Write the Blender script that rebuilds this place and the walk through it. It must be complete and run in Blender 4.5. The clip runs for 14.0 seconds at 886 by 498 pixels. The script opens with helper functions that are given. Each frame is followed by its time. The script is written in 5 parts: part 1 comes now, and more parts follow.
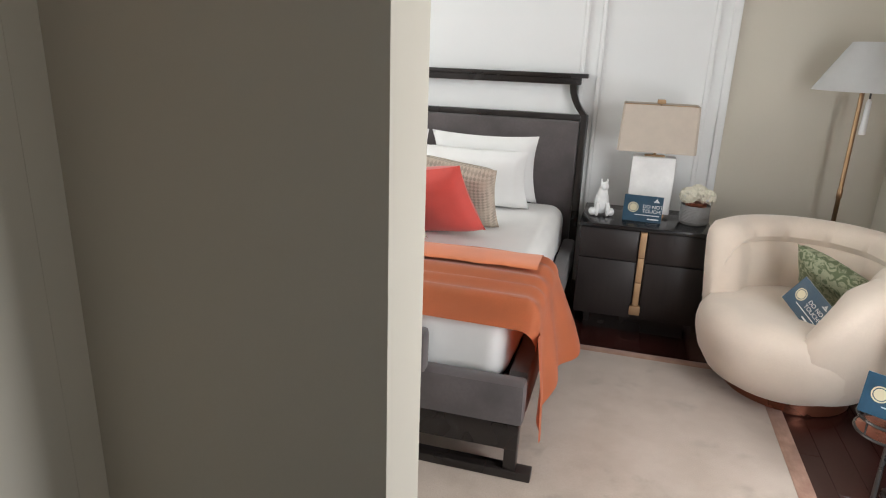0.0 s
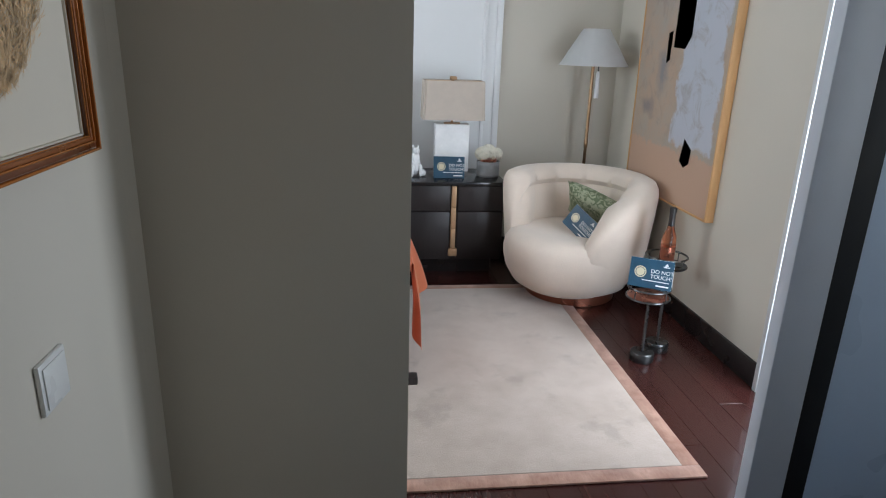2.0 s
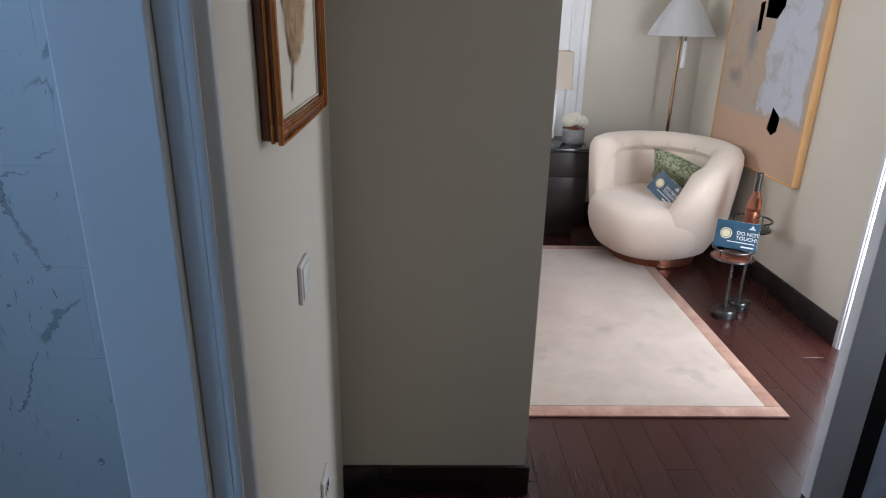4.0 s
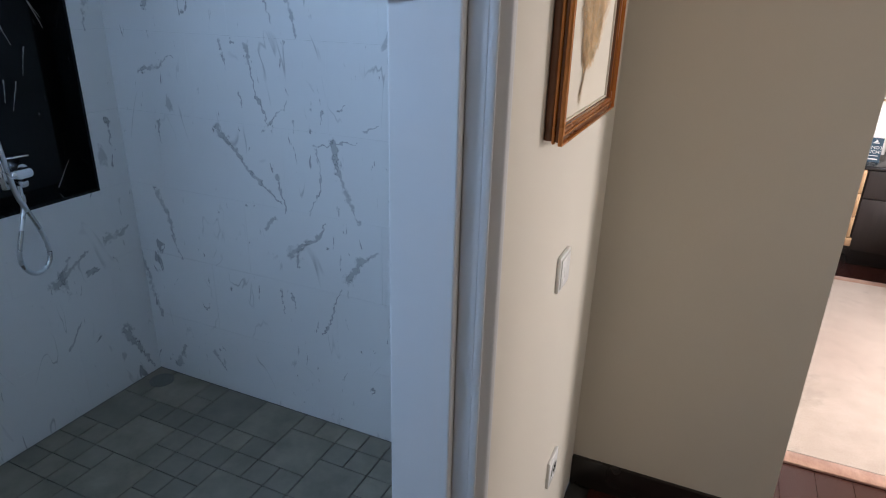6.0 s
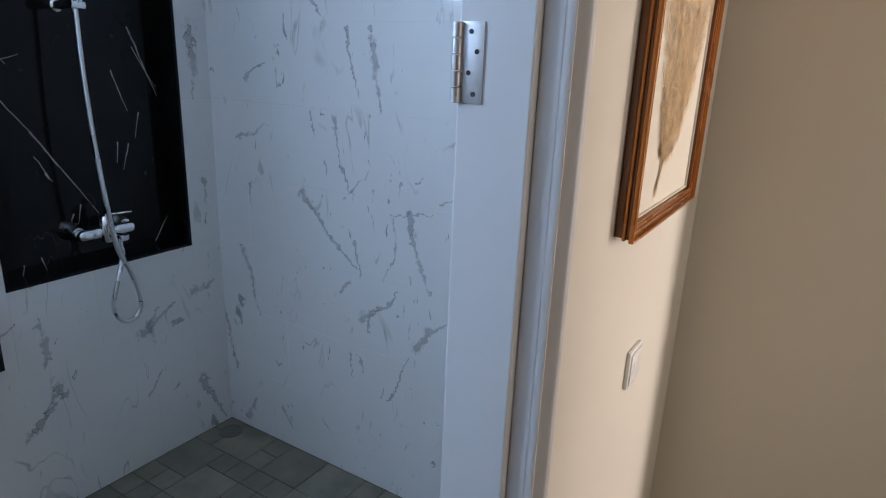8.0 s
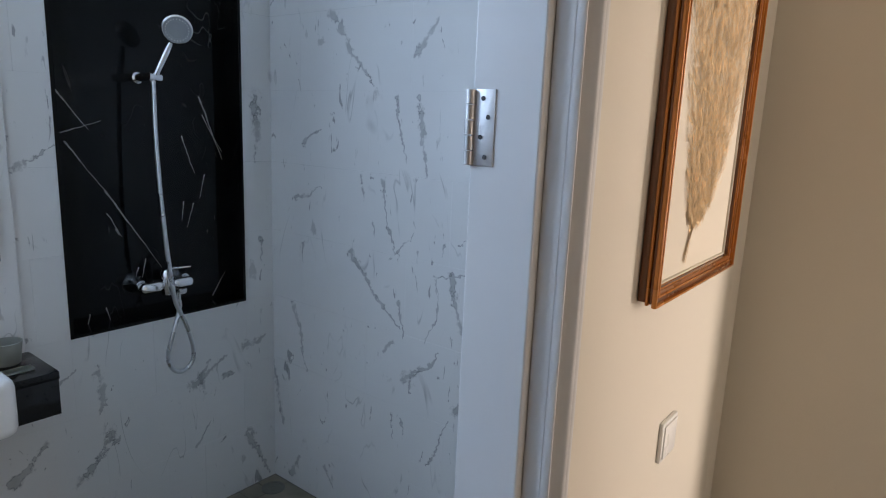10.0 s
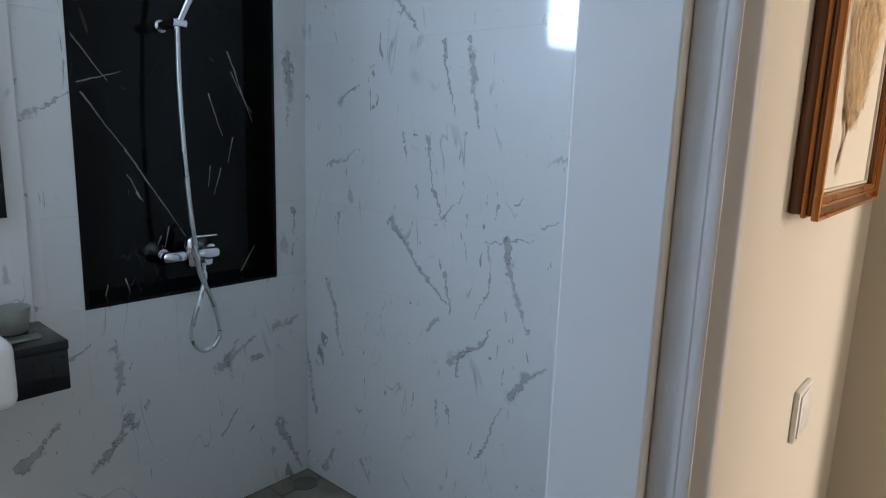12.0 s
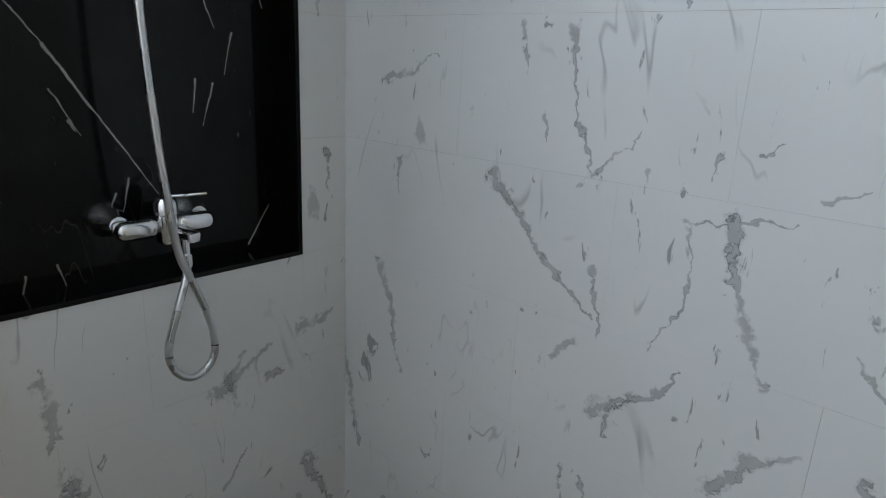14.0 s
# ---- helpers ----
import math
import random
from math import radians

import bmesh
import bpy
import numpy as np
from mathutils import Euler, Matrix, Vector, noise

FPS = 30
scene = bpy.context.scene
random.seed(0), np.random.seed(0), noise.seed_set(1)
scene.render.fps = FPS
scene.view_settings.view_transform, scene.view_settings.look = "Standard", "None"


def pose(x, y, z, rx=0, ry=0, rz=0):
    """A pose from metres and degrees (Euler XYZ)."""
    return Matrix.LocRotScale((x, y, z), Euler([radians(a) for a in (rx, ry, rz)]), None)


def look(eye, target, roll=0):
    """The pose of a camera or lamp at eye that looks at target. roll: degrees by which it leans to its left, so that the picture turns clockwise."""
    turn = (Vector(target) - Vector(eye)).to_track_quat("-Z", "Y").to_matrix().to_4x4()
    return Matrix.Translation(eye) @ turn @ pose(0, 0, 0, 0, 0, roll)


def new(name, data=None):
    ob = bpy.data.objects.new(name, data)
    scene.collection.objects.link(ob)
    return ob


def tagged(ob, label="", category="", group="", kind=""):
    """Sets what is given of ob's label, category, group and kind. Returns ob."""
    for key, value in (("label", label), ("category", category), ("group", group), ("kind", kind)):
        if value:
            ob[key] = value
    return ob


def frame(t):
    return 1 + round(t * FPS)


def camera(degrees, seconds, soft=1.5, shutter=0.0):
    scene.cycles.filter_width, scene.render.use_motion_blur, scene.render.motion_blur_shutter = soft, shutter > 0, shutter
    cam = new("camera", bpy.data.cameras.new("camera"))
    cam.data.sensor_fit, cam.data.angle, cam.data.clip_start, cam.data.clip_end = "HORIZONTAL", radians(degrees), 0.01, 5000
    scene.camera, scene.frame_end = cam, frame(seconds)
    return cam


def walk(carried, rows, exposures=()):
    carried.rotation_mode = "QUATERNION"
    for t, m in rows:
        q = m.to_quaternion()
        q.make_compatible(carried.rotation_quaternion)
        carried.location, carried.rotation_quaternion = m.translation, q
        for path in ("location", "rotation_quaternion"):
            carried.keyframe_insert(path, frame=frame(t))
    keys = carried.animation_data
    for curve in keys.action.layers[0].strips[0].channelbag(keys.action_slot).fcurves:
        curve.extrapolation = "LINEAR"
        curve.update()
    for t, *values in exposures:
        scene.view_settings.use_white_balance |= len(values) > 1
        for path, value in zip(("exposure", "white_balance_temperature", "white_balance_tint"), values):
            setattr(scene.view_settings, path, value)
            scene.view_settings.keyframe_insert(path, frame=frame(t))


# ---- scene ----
cam = camera(70.0, 14.0, 1.1)
PATH = [
    (0, (0.269, 0.599, 1.535), (-0.251, 2.435, 0.936), 2.1),
    (0.5, (0.207, 0.4, 1.507), (-0.14, 2.282, 0.927), 2.2),
    (1, (0.052, 0.274, 1.521), (-0.106, 2.178, 0.93), 1.9),
    (1.5, (-0.084, 0.158, 1.495), (-0.006, 2.067, 0.903), 1.9),
    (2, (-0.16, 0.023, 1.497), (0.078, 1.914, 0.891), 1.8),
    (2.2, (-0.193, -0.027, 1.502), (0.072, 1.858, 0.889), 1.7),
    (4.3, (-0.409, -0.287, 1.509), (-0.467, 1.583, 0.801), 1.0),
    (4.5, (-0.405, -0.298, 1.512), (-0.603, 1.558, 0.793), 1.1),
    (5, (-0.385, -0.292, 1.522), (-0.861, 1.504, 0.781), 0.9),
    (5.5, (-0.379, -0.298, 1.53), (-1.014, 1.445, 0.783), 1.1),
    (6, (-0.374, -0.32, 1.544), (-1.127, 1.376, 0.798), 1.4),
    (6.5, (-0.369, -0.298, 1.547), (-1.213, 1.36, 0.812), 1.6),
    (7, (-0.368, -0.286, 1.557), (-1.271, 1.35, 0.846), 2.0),
    (7.5, (-0.358, -0.263, 1.574), (-1.329, 1.356, 0.913), 1.8),
    (8, (-0.363, -0.283, 1.594), (-1.37, 1.344, 1.009), 2.3),
    (8.2, (-0.353, -0.252, 1.595), (-1.389, 1.366, 1.037), 2.1),
    (10.3, (-0.293, -0.261, 1.59), (-1.514, 1.276, 1.207), 2.2),
    (10.5, (-0.301, -0.253, 1.572), (-1.533, 1.276, 1.194), 2.0),
    (11, (-0.324, -0.236, 1.504), (-1.578, 1.279, 1.142), 2.0),
    (11.5, (-0.375, -0.201, 1.453), (-1.647, 1.301, 1.099), 2.0),
    (12, (-0.471, -0.124, 1.401), (-1.758, 1.362, 1.032), 1.9),
    (12.5, (-0.613, -0.022, 1.35), (-1.892, 1.456, 0.927), 1.7),
    (13, (-0.81, 0.104, 1.329), (-2.078, 1.577, 0.856), 1.8),
    (13.5, (-1.012, 0.228, 1.338), (-2.272, 1.685, 0.797), 2.2),
    (14, (-1.2166, 0.3443, 1.3101), (-2.6202, 1.9184, 0.6853), 2.7),
]

EXPOSURES = [(0.0, -0.2, 6300, 6), (2.2, -0.34, 5550, 4), (4.5, 0.1, 6000, 10), (5.0, 0.44, 6200, 11), (5.5, 0.6, 6450, 13), (6.5, 0.84, 6850, 15), (8.0, 0.88, 7200, 17), (10.5, 0.86, 7900, 17), (11.5, 0.88, 8000, 16), (12.5, 0.92, 7850, 14), (13.2, 0.94, 8500, 15), (14.0, 1.17, 10000, 18)]
walk(cam, [(t, look(eye, target, roll)) for t, eye, target, roll in PATH], EXPOSURES)

# ---- plan, in metres ----
XL = -0.66             # face of the corridor wall beside the bathroom
BX = -0.795            # bathroom side of the same wall
PY0, PY1, PX = 1.452, 1.63, -0.058   # partition stub: front, back, free end
XR = 1.663             # bedroom wall with the painting and the balcony door
YB = 4.66              # headboard wall
XW = -2.95             # far bedroom wall
YS = -1.7              # wall behind the walk
CZ = 2.75              # ceiling
TX, TY = -2.488, 1.378  # faces of the bathroom tiles
BZ = -0.022            # bathroom floor
DY0, DY1, DZ = -0.42, 0.44, 2.12     # bathroom door opening
NY0, NY1, NZ0, NZ1, NX = 0.563, 1.241, 0.83, 2.115, -2.575   # shower niche
WY0, WY1, WZ0, WZ1 = -0.95, -0.28, 1.89, 2.5   # bathroom window
BY0, BY1, BTOP = 1.50, 2.455, 2.3     # balcony opening

# ---- light ----
world = bpy.data.worlds.new("world")
scene.world = world
world.use_nodes = True
wn = world.node_tree
sky = wn.nodes.new("ShaderNodeTexSky")
sky.sky_type = "NISHITA"
sky.sun_disc = False
sky.sun_elevation = radians(48)
sky.sun_rotation = radians(200)
wn.links.new(sky.outputs[0], wn.nodes["Background"].inputs[0])
wn.nodes["Background"].inputs[1].default_value = 0.10


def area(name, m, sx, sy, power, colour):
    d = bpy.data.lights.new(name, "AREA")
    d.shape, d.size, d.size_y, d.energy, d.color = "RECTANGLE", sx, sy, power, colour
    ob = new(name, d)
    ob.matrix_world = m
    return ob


sun_data = bpy.data.lights.new("sun", "SUN")
sun_data.energy, sun_data.angle, sun_data.color = 2.0, radians(0.6), (1.0, 0.96, 0.9)
sun = new("sun", sun_data)
sun.matrix_world = look((0, 0, 10), (math.sin(radians(200)) * -5, math.cos(radians(200)) * -5, 10 - 5.55))
area("daylight_balcony", look((XR + 0.12, 2.0, 1.2), (XR - 0.6, 2.68, 1.22)), 0.7, 1.9, 60, (1.0, 0.975, 0.98))
# Added fill on the plain west wall, which has no window; lifts the bedroom.
area("fill_bedroom", look((XW + 0.02, 3.1, 1.45), (1.0, 3.1, 1.0)), 1.9, 1.7, 90, (0.98, 0.98, 0.96))
# Unseen helper lamp against the solid balcony-side wall; brightens corridor wall and partition.
area("fill_corridor", look((XR - 0.02, 0.5, 1.5), (XR - 1.02, 0.5, 1.45)), 0.9, 1.5, 8, (1.0, 0.95, 0.88))
area("daylight_bathroom", look((TX - 0.1, -0.615, 2.2), (-1.2, -0.5, 2.0)), 0.62, 0.55, 25, (0.40, 0.64, 1.0))


# ---- materials ----
def nodes_of(name):
    m = bpy.data.materials.new(name)
    m.use_nodes = True
    t = m.node_tree
    return m, t, t.nodes, t.links, t.nodes["Principled BSDF"]


def mix_rgb(n, l, fac, a, b):
    mx = n.new("ShaderNodeMix")
    mx.data_type = "RGBA"
    for key, v in ((0, fac), (6, a), (7, b)):
        if isinstance(v, (tuple, list)):
            mx.inputs[key].default_value = (*v, 1)
        elif isinstance(v, (int, float)):
            mx.inputs[key].default_value = v
        else:
            l.new(v, mx.inputs[key])
    return mx.outputs[2]


def noise_tex(n, l, scale, detail=4.0, rough=0.55, vec=None, stretch=None, distortion=0.0):
    co = n.new("ShaderNodeTexCoord")
    v = co.outputs["Object"] if vec is None else vec
    if stretch:
        mp = n.new("ShaderNodeMapping")
        mp.inputs["Scale"].default_value = stretch
        l.new(v, mp.inputs[0])
        v = mp.outputs[0]
    t = n.new("ShaderNodeTexNoise")
    t.inputs["Scale"].default_value, t.inputs["Detail"].default_value, t.inputs["Roughness"].default_value = scale, detail, rough
    t.inputs["Distortion"].default_value = distortion
    l.new(v, t.inputs["Vector"])
    return t.outputs["Fac"]


def ramp(n, l, x, lo, hi, a=0.0, b=1.0):
    r = n.new("ShaderNodeMapRange")
    r.inputs[1].default_value, r.inputs[2].default_value, r.inputs[3].default_value, r.inputs[4].default_value = lo, hi, a, b
    l.new(x, r.inputs[0])
    return r.outputs[0]


def bump(n, l, bs, h, strength=0.2, dist=0.01):
    b = n.new("ShaderNodeBump")
    b.inputs["Strength"].default_value, b.inputs["Distance"].default_value = strength, dist
    l.new(h, b.inputs["Height"])
    l.new(b.outputs[0], bs.inputs["Normal"])


def plain(name, col, rough=0.5, metal=0.0, var=0.12, scale=6.0, grain=120.0, bumpy=0.08, dist=0.002, sheen=0.0, stretch=None, rvar=0.1, coat=0.0):
    """A painted, woven or metal surface: broad patches and fine grain."""
    m, t, n, l, bs = nodes_of(name)
    big = noise_tex(n, l, scale, 3.0, stretch=stretch)
    fine = noise_tex(n, l, grain, 3.0, 0.6, stretch=stretch)
    dark = tuple(c * (1 - var) for c in col)
    light = tuple(min(1.0, c * (1 + var)) for c in col)
    c1 = mix_rgb(n, l, ramp(n, l, big, 0.3, 0.7), dark, light)
    c2 = mix_rgb(n, l, ramp(n, l, fine, 0.3, 0.7, 0.0, 0.35), c1, dark)
    l.new(c2, bs.inputs["Base Color"])
    l.new(ramp(n, l, big, 0.3, 0.7, max(0.0, rough - rvar), min(1.0, rough + rvar)), bs.inputs["Roughness"])
    bs.inputs["Metallic"].default_value = metal
    bs.inputs["Sheen Weight"].default_value = sheen
    bs.inputs["Coat Weight"].default_value = coat
    if bumpy:
        bump(n, l, bs, fine, bumpy, dist)
    return m


MAT_WALL = plain("wall_paint_greige", (0.615, 0.57, 0.488), 0.7, var=0.03, scale=1.2, grain=260, bumpy=0.05)
MAT_WHITE = plain("white_panel_paint", (0.78, 0.78, 0.78), 0.5, var=0.02, scale=1.5, grain=220, bumpy=0.03)
MAT_TRIM = plain("white_trim_paint", (0.6, 0.605, 0.61), 0.4, var=0.012, scale=4, grain=160, bumpy=0.03, rvar=0.02)
MAT_CEIL = plain("ceiling_paint", (0.8, 0.79, 0.77), 0.8, var=0.02, scale=2)
MAT_BLACKWOOD = plain("black_stained_wood", (0.018, 0.014, 0.013), 0.3, var=0.25, scale=3, grain=60, bumpy=0.03)
MAT_EBONY = plain("dark_stained_oak", (0.02, 0.015, 0.0145), 0.45, var=0.3, scale=5, grain=50, bumpy=0.08, stretch=(10, 1, 1))
MAT_TOPGLOSS = plain("polished_black_top", (0.012, 0.011, 0.012), 0.14, var=0.2, scale=4, bumpy=0.0)
MAT_BRASS = plain("brushed_brass", (0.5, 0.32, 0.18), 0.55, 0.55, var=0.15, scale=8, grain=200, bumpy=0.05)
MAT_BRONZE = plain("aged_bronze", (0.3, 0.19, 0.11), 0.35, 1.0, var=0.15, scale=8, grain=200, bumpy=0.05)
MAT_CHROME = plain("chrome", (0.85, 0.86, 0.88), 0.16, 1.0, var=0.02, bumpy=0.0, rvar=0.03)
MAT_STEEL = plain("brushed_steel", (0.5, 0.5, 0.51), 0.42, 0.85, var=0.08, scale=30, grain=300, bumpy=0.05)
MAT_STEELD = plain("dull_drain_steel", (0.16, 0.155, 0.14), 0.55, 0.3, var=0.15, scale=20)
MAT_GUN = plain("gunmetal", (0.1, 0.1, 0.1), 0.3, 0.9, var=0.2, scale=12)
MAT_VELVET = plain("grey_velvet", (0.098, 0.083, 0.084), 0.8, var=0.32, scale=5, grain=70, bumpy=0.15, sheen=0.22)
MAT_LINEN = plain("white_cotton", (0.8, 0.79, 0.78), 0.8, var=0.03, scale=6, grain=180, bumpy=0.12, sheen=0.15)
MAT_ORANGE = plain("orange_throw", (0.68, 0.2, 0.075), 0.7, var=0.1, scale=5, grain=180, bumpy=0.15, sheen=0.3)
MAT_RED = plain("coral_cushion", (0.6, 0.075, 0.06), 0.75, var=0.1, scale=6, grain=180, bumpy=0.15, sheen=0.2)
MAT_BEIGE = plain("beige_linen", (0.6, 0.5, 0.4), 0.8, var=0.08, scale=8, grain=180, bumpy=0.15)
MAT_CREAM = plain("cream_boucle", (0.77, 0.655, 0.55), 0.9, var=0.06, scale=5, grain=90, bumpy=0.22, dist=0.004, sheen=0.4)
MAT_SHADE = plain("linen_lampshade", (0.52, 0.45, 0.38), 0.85, var=0.05, scale=20, grain=300, bumpy=0.15)
MAT_SHADEW = plain("white_lampshade", (0.82, 0.82, 0.82), 0.8, var=0.02, scale=20, grain=300, bumpy=0.08)
MAT_STONEW = plain("white_alabaster", (0.82, 0.81, 0.8), 0.4, var=0.08, scale=10, grain=60, bumpy=0.06)
MAT_CERAMIC = plain("white_ceramic", (0.82, 0.82, 0.82), 0.2, var=0.03, scale=10, bumpy=0.03)
MAT_POT = plain("grey_ribbed_ceramic", (0.26, 0.26, 0.26), 0.7, var=0.15, scale=20, grain=120, bumpy=0.1)
MAT_PETAL = plain("ivory_petals", (0.82, 0.78, 0.66), 0.7, var=0.1, scale=30, bumpy=0.05)
MAT_CARD = plain("teal_blue_card", (0.018, 0.06, 0.105), 0.45, var=0.25, scale=14, bumpy=0.0)
MAT_CARDW = plain("white_card", (0.78, 0.78, 0.78), 0.5, var=0.02, bumpy=0.0)
MAT_CARDG = plain("gold_print", (0.62, 0.55, 0.38), 0.45, 0.2, var=0.05, bumpy=0.0)
MAT_COPPER = plain("copper_band", (0.35, 0.13, 0.08), 0.3, 0.8, var=0.2, scale=6, bumpy=0.02)
MAT_WOODFR = plain("pale_wood_frame", (0.62, 0.36, 0.15), 0.4, var=0.12, scale=6, grain=60, stretch=(6, 6, 1))
MAT_PLASTIC = plain("white_plastic", (0.76, 0.76, 0.74), 0.3, var=0.02, bumpy=0.0)
MAT_BLKSTONE = plain("black_granite", (0.012, 0.012, 0.013), 0.16, var=0.4, scale=60, grain=300, bumpy=0.0)
MAT_CUP = plain("grey_green_ceramic", (0.3, 0.32, 0.29), 0.45, var=0.1, scale=12)
MAT_PAPER = plain("cream_mount_board", (0.66, 0.6, 0.5), 0.8, var=0.03, scale=5, grain=250, bumpy=0.05)
MAT_GRASS = plain("dried_pampas", (0.68, 0.48, 0.27), 0.85, var=0.38, scale=40, grain=300, bumpy=0.2)
MAT_FRAMEW = plain("walnut_gilt_frame", (0.5, 0.18, 0.035), 0.25, 0.25, var=0.1, scale=4, grain=90, bumpy=0.03, rvar=0.05, coat=0.5)
MAT_FRAMEB = plain("brown_beading", (0.27, 0.09, 0.024), 0.3, 0.1, var=0.15, scale=6, coat=0.4)
MAT_FRAMED = plain("dark_walnut", (0.15, 0.048, 0.014), 0.3, var=0.25, scale=5, coat=0.4)
MAT_GROUT = plain("grey_grout", (0.68, 0.68, 0.69), 0.9, var=0.1, scale=20)
MAT_GROUTD = plain("dark_grout", (0.035, 0.033, 0.03), 0.9, var=0.15, scale=20)
MAT_ALU = plain("grey_coated_aluminium", (0.58, 0.59, 0.63), 0.45, var=0.05, scale=4, bumpy=0.0)
MAT_PANEL = plain("solid_blue_grey", (0.6, 0.68, 0.8), 0.3, var=0.05, scale=2, bumpy=0.0)
MAT_RUBBER = plain("black_gasket", (0.008, 0.008, 0.01), 0.6, var=0.2)


def glass(name, col=(1, 1, 1), rough=0.0, ior=1.45):
    m, t, n, l, bs = nodes_of(name)
    bs.inputs["Base Color"].default_value = (*col, 1)
    bs.inputs["Roughness"].default_value = rough
    bs.inputs["IOR"].default_value = ior
    bs.inputs["Transmission Weight"].default_value = 1.0
    return m


MAT_GLASS = glass("clear_glass")
MAT_GLASSB = glass("blue_frosted_glass", (0.75, 0.85, 0.97), 0.5)
MAT_ROSE = glass("rose_wine", (0.95, 0.42, 0.25), 0.02, 1.36)


def mirror_mat():
    m, t, n, l, bs = nodes_of("mirror")
    bs.inputs["Base Color"].default_value = (0.85, 0.87, 0.88, 1)
    bs.inputs["Metallic"].default_value, bs.inputs["Roughness"].default_value = 1.0, 0.02
    return m


MAT_MIRROR = mirror_mat()


def plank_mat():
    m, t, n, l, bs = nodes_of("red_brown_lacquered_planks")
    info = n.new("ShaderNodeObjectInfo")
    grain = noise_tex(n, l, 5, 6, 0.6, stretch=(14, 1, 1))
    big = noise_tex(n, l, 2.0, 2)
    c = mix_rgb(n, l, ramp(n, l, grain, 0.3, 0.7), (0.036, 0.011, 0.009), (0.048, 0.0145, 0.0118))
    c = mix_rgb(n, l, ramp(n, l, info.outputs["Random"], 0, 1, 0.0, 0.45), c, (0.03, 0.010, 0.009))
    l.new(c, bs.inputs["Base Color"])
    l.new(ramp(n, l, big, 0.3, 0.7, 0.16, 0.28), bs.inputs["Roughness"])
    bump(n, l, bs, grain, 0.015, 0.001)
    return m


MAT_PLANK = plank_mat()


def rug_mat(name, a, b, scale, streak=None):
    m, t, n, l, bs = nodes_of(name)
    big = noise_tex(n, l, scale, 5, 0.6)
    fine = noise_tex(n, l, 160, 3, 0.7, stretch=streak)
    spots = noise_tex(n, l, 3.3, 6, 0.62)
    c = mix_rgb(n, l, ramp(n, l, big, 0.35, 0.65), a, b)
    c = mix_rgb(n, l, ramp(n, l, spots, 0.56, 0.64, 0.0, 0.5), c, tuple(v * 0.7 for v in a))
    c = mix_rgb(n, l, ramp(n, l, fine, 0.35, 0.65, 0.0, 0.3), c, tuple(v * 0.7 for v in a))
    l.new(c, bs.inputs["Base Color"])
    bs.inputs["Roughness"].default_value = 0.95
    bs.inputs["Sheen Weight"].default_value = 0.3
    bump(n, l, bs, fine, 0.5, 0.004)
    return m


MAT_RUG = rug_mat("beige_wool_pile", (0.435, 0.35, 0.285), (0.52, 0.43, 0.36), 5)
MAT_RUGB = rug_mat("pink_tan_woven_border", (0.30, 0.15, 0.10), (0.47, 0.28, 0.20), 9, (0.5, 0.12, 1))


def floor_tile_mat():
    m, t, n, l, bs = nodes_of("grey_green_stone_tile")
    info = n.new("ShaderNodeObjectInfo")
    co = n.new("ShaderNodeTexCoord")
    add = n.new("ShaderNodeVectorMath")
    add.operation = "ADD"
    l.new(co.outputs["Object"], add.inputs[0])
    l.new(info.outputs["Location"], add.inputs[1])
    big = noise_tex(n, l, 9, 5, 0.6, vec=add.outputs[0])
    fine = noise_tex(n, l, 90, 4, 0.65, vec=add.outputs[0])
    c = mix_rgb(n, l, ramp(n, l, big, 0.3, 0.7), (0.155, 0.14, 0.105), (0.28, 0.255, 0.2))
    c = mix_rgb(n, l, ramp(n, l, info.outputs["Random"], 0, 1, 0, 0.5), c, (0.1, 0.098, 0.086))
    l.new(c, bs.inputs["Base Color"])
    l.new(ramp(n, l, big, 0.3, 0.7, 0.4, 0.62), bs.inputs["Roughness"])
    bump(n, l, bs, fine, 0.2, 0.002)
    return m


MAT_FTILE = floor_tile_mat()


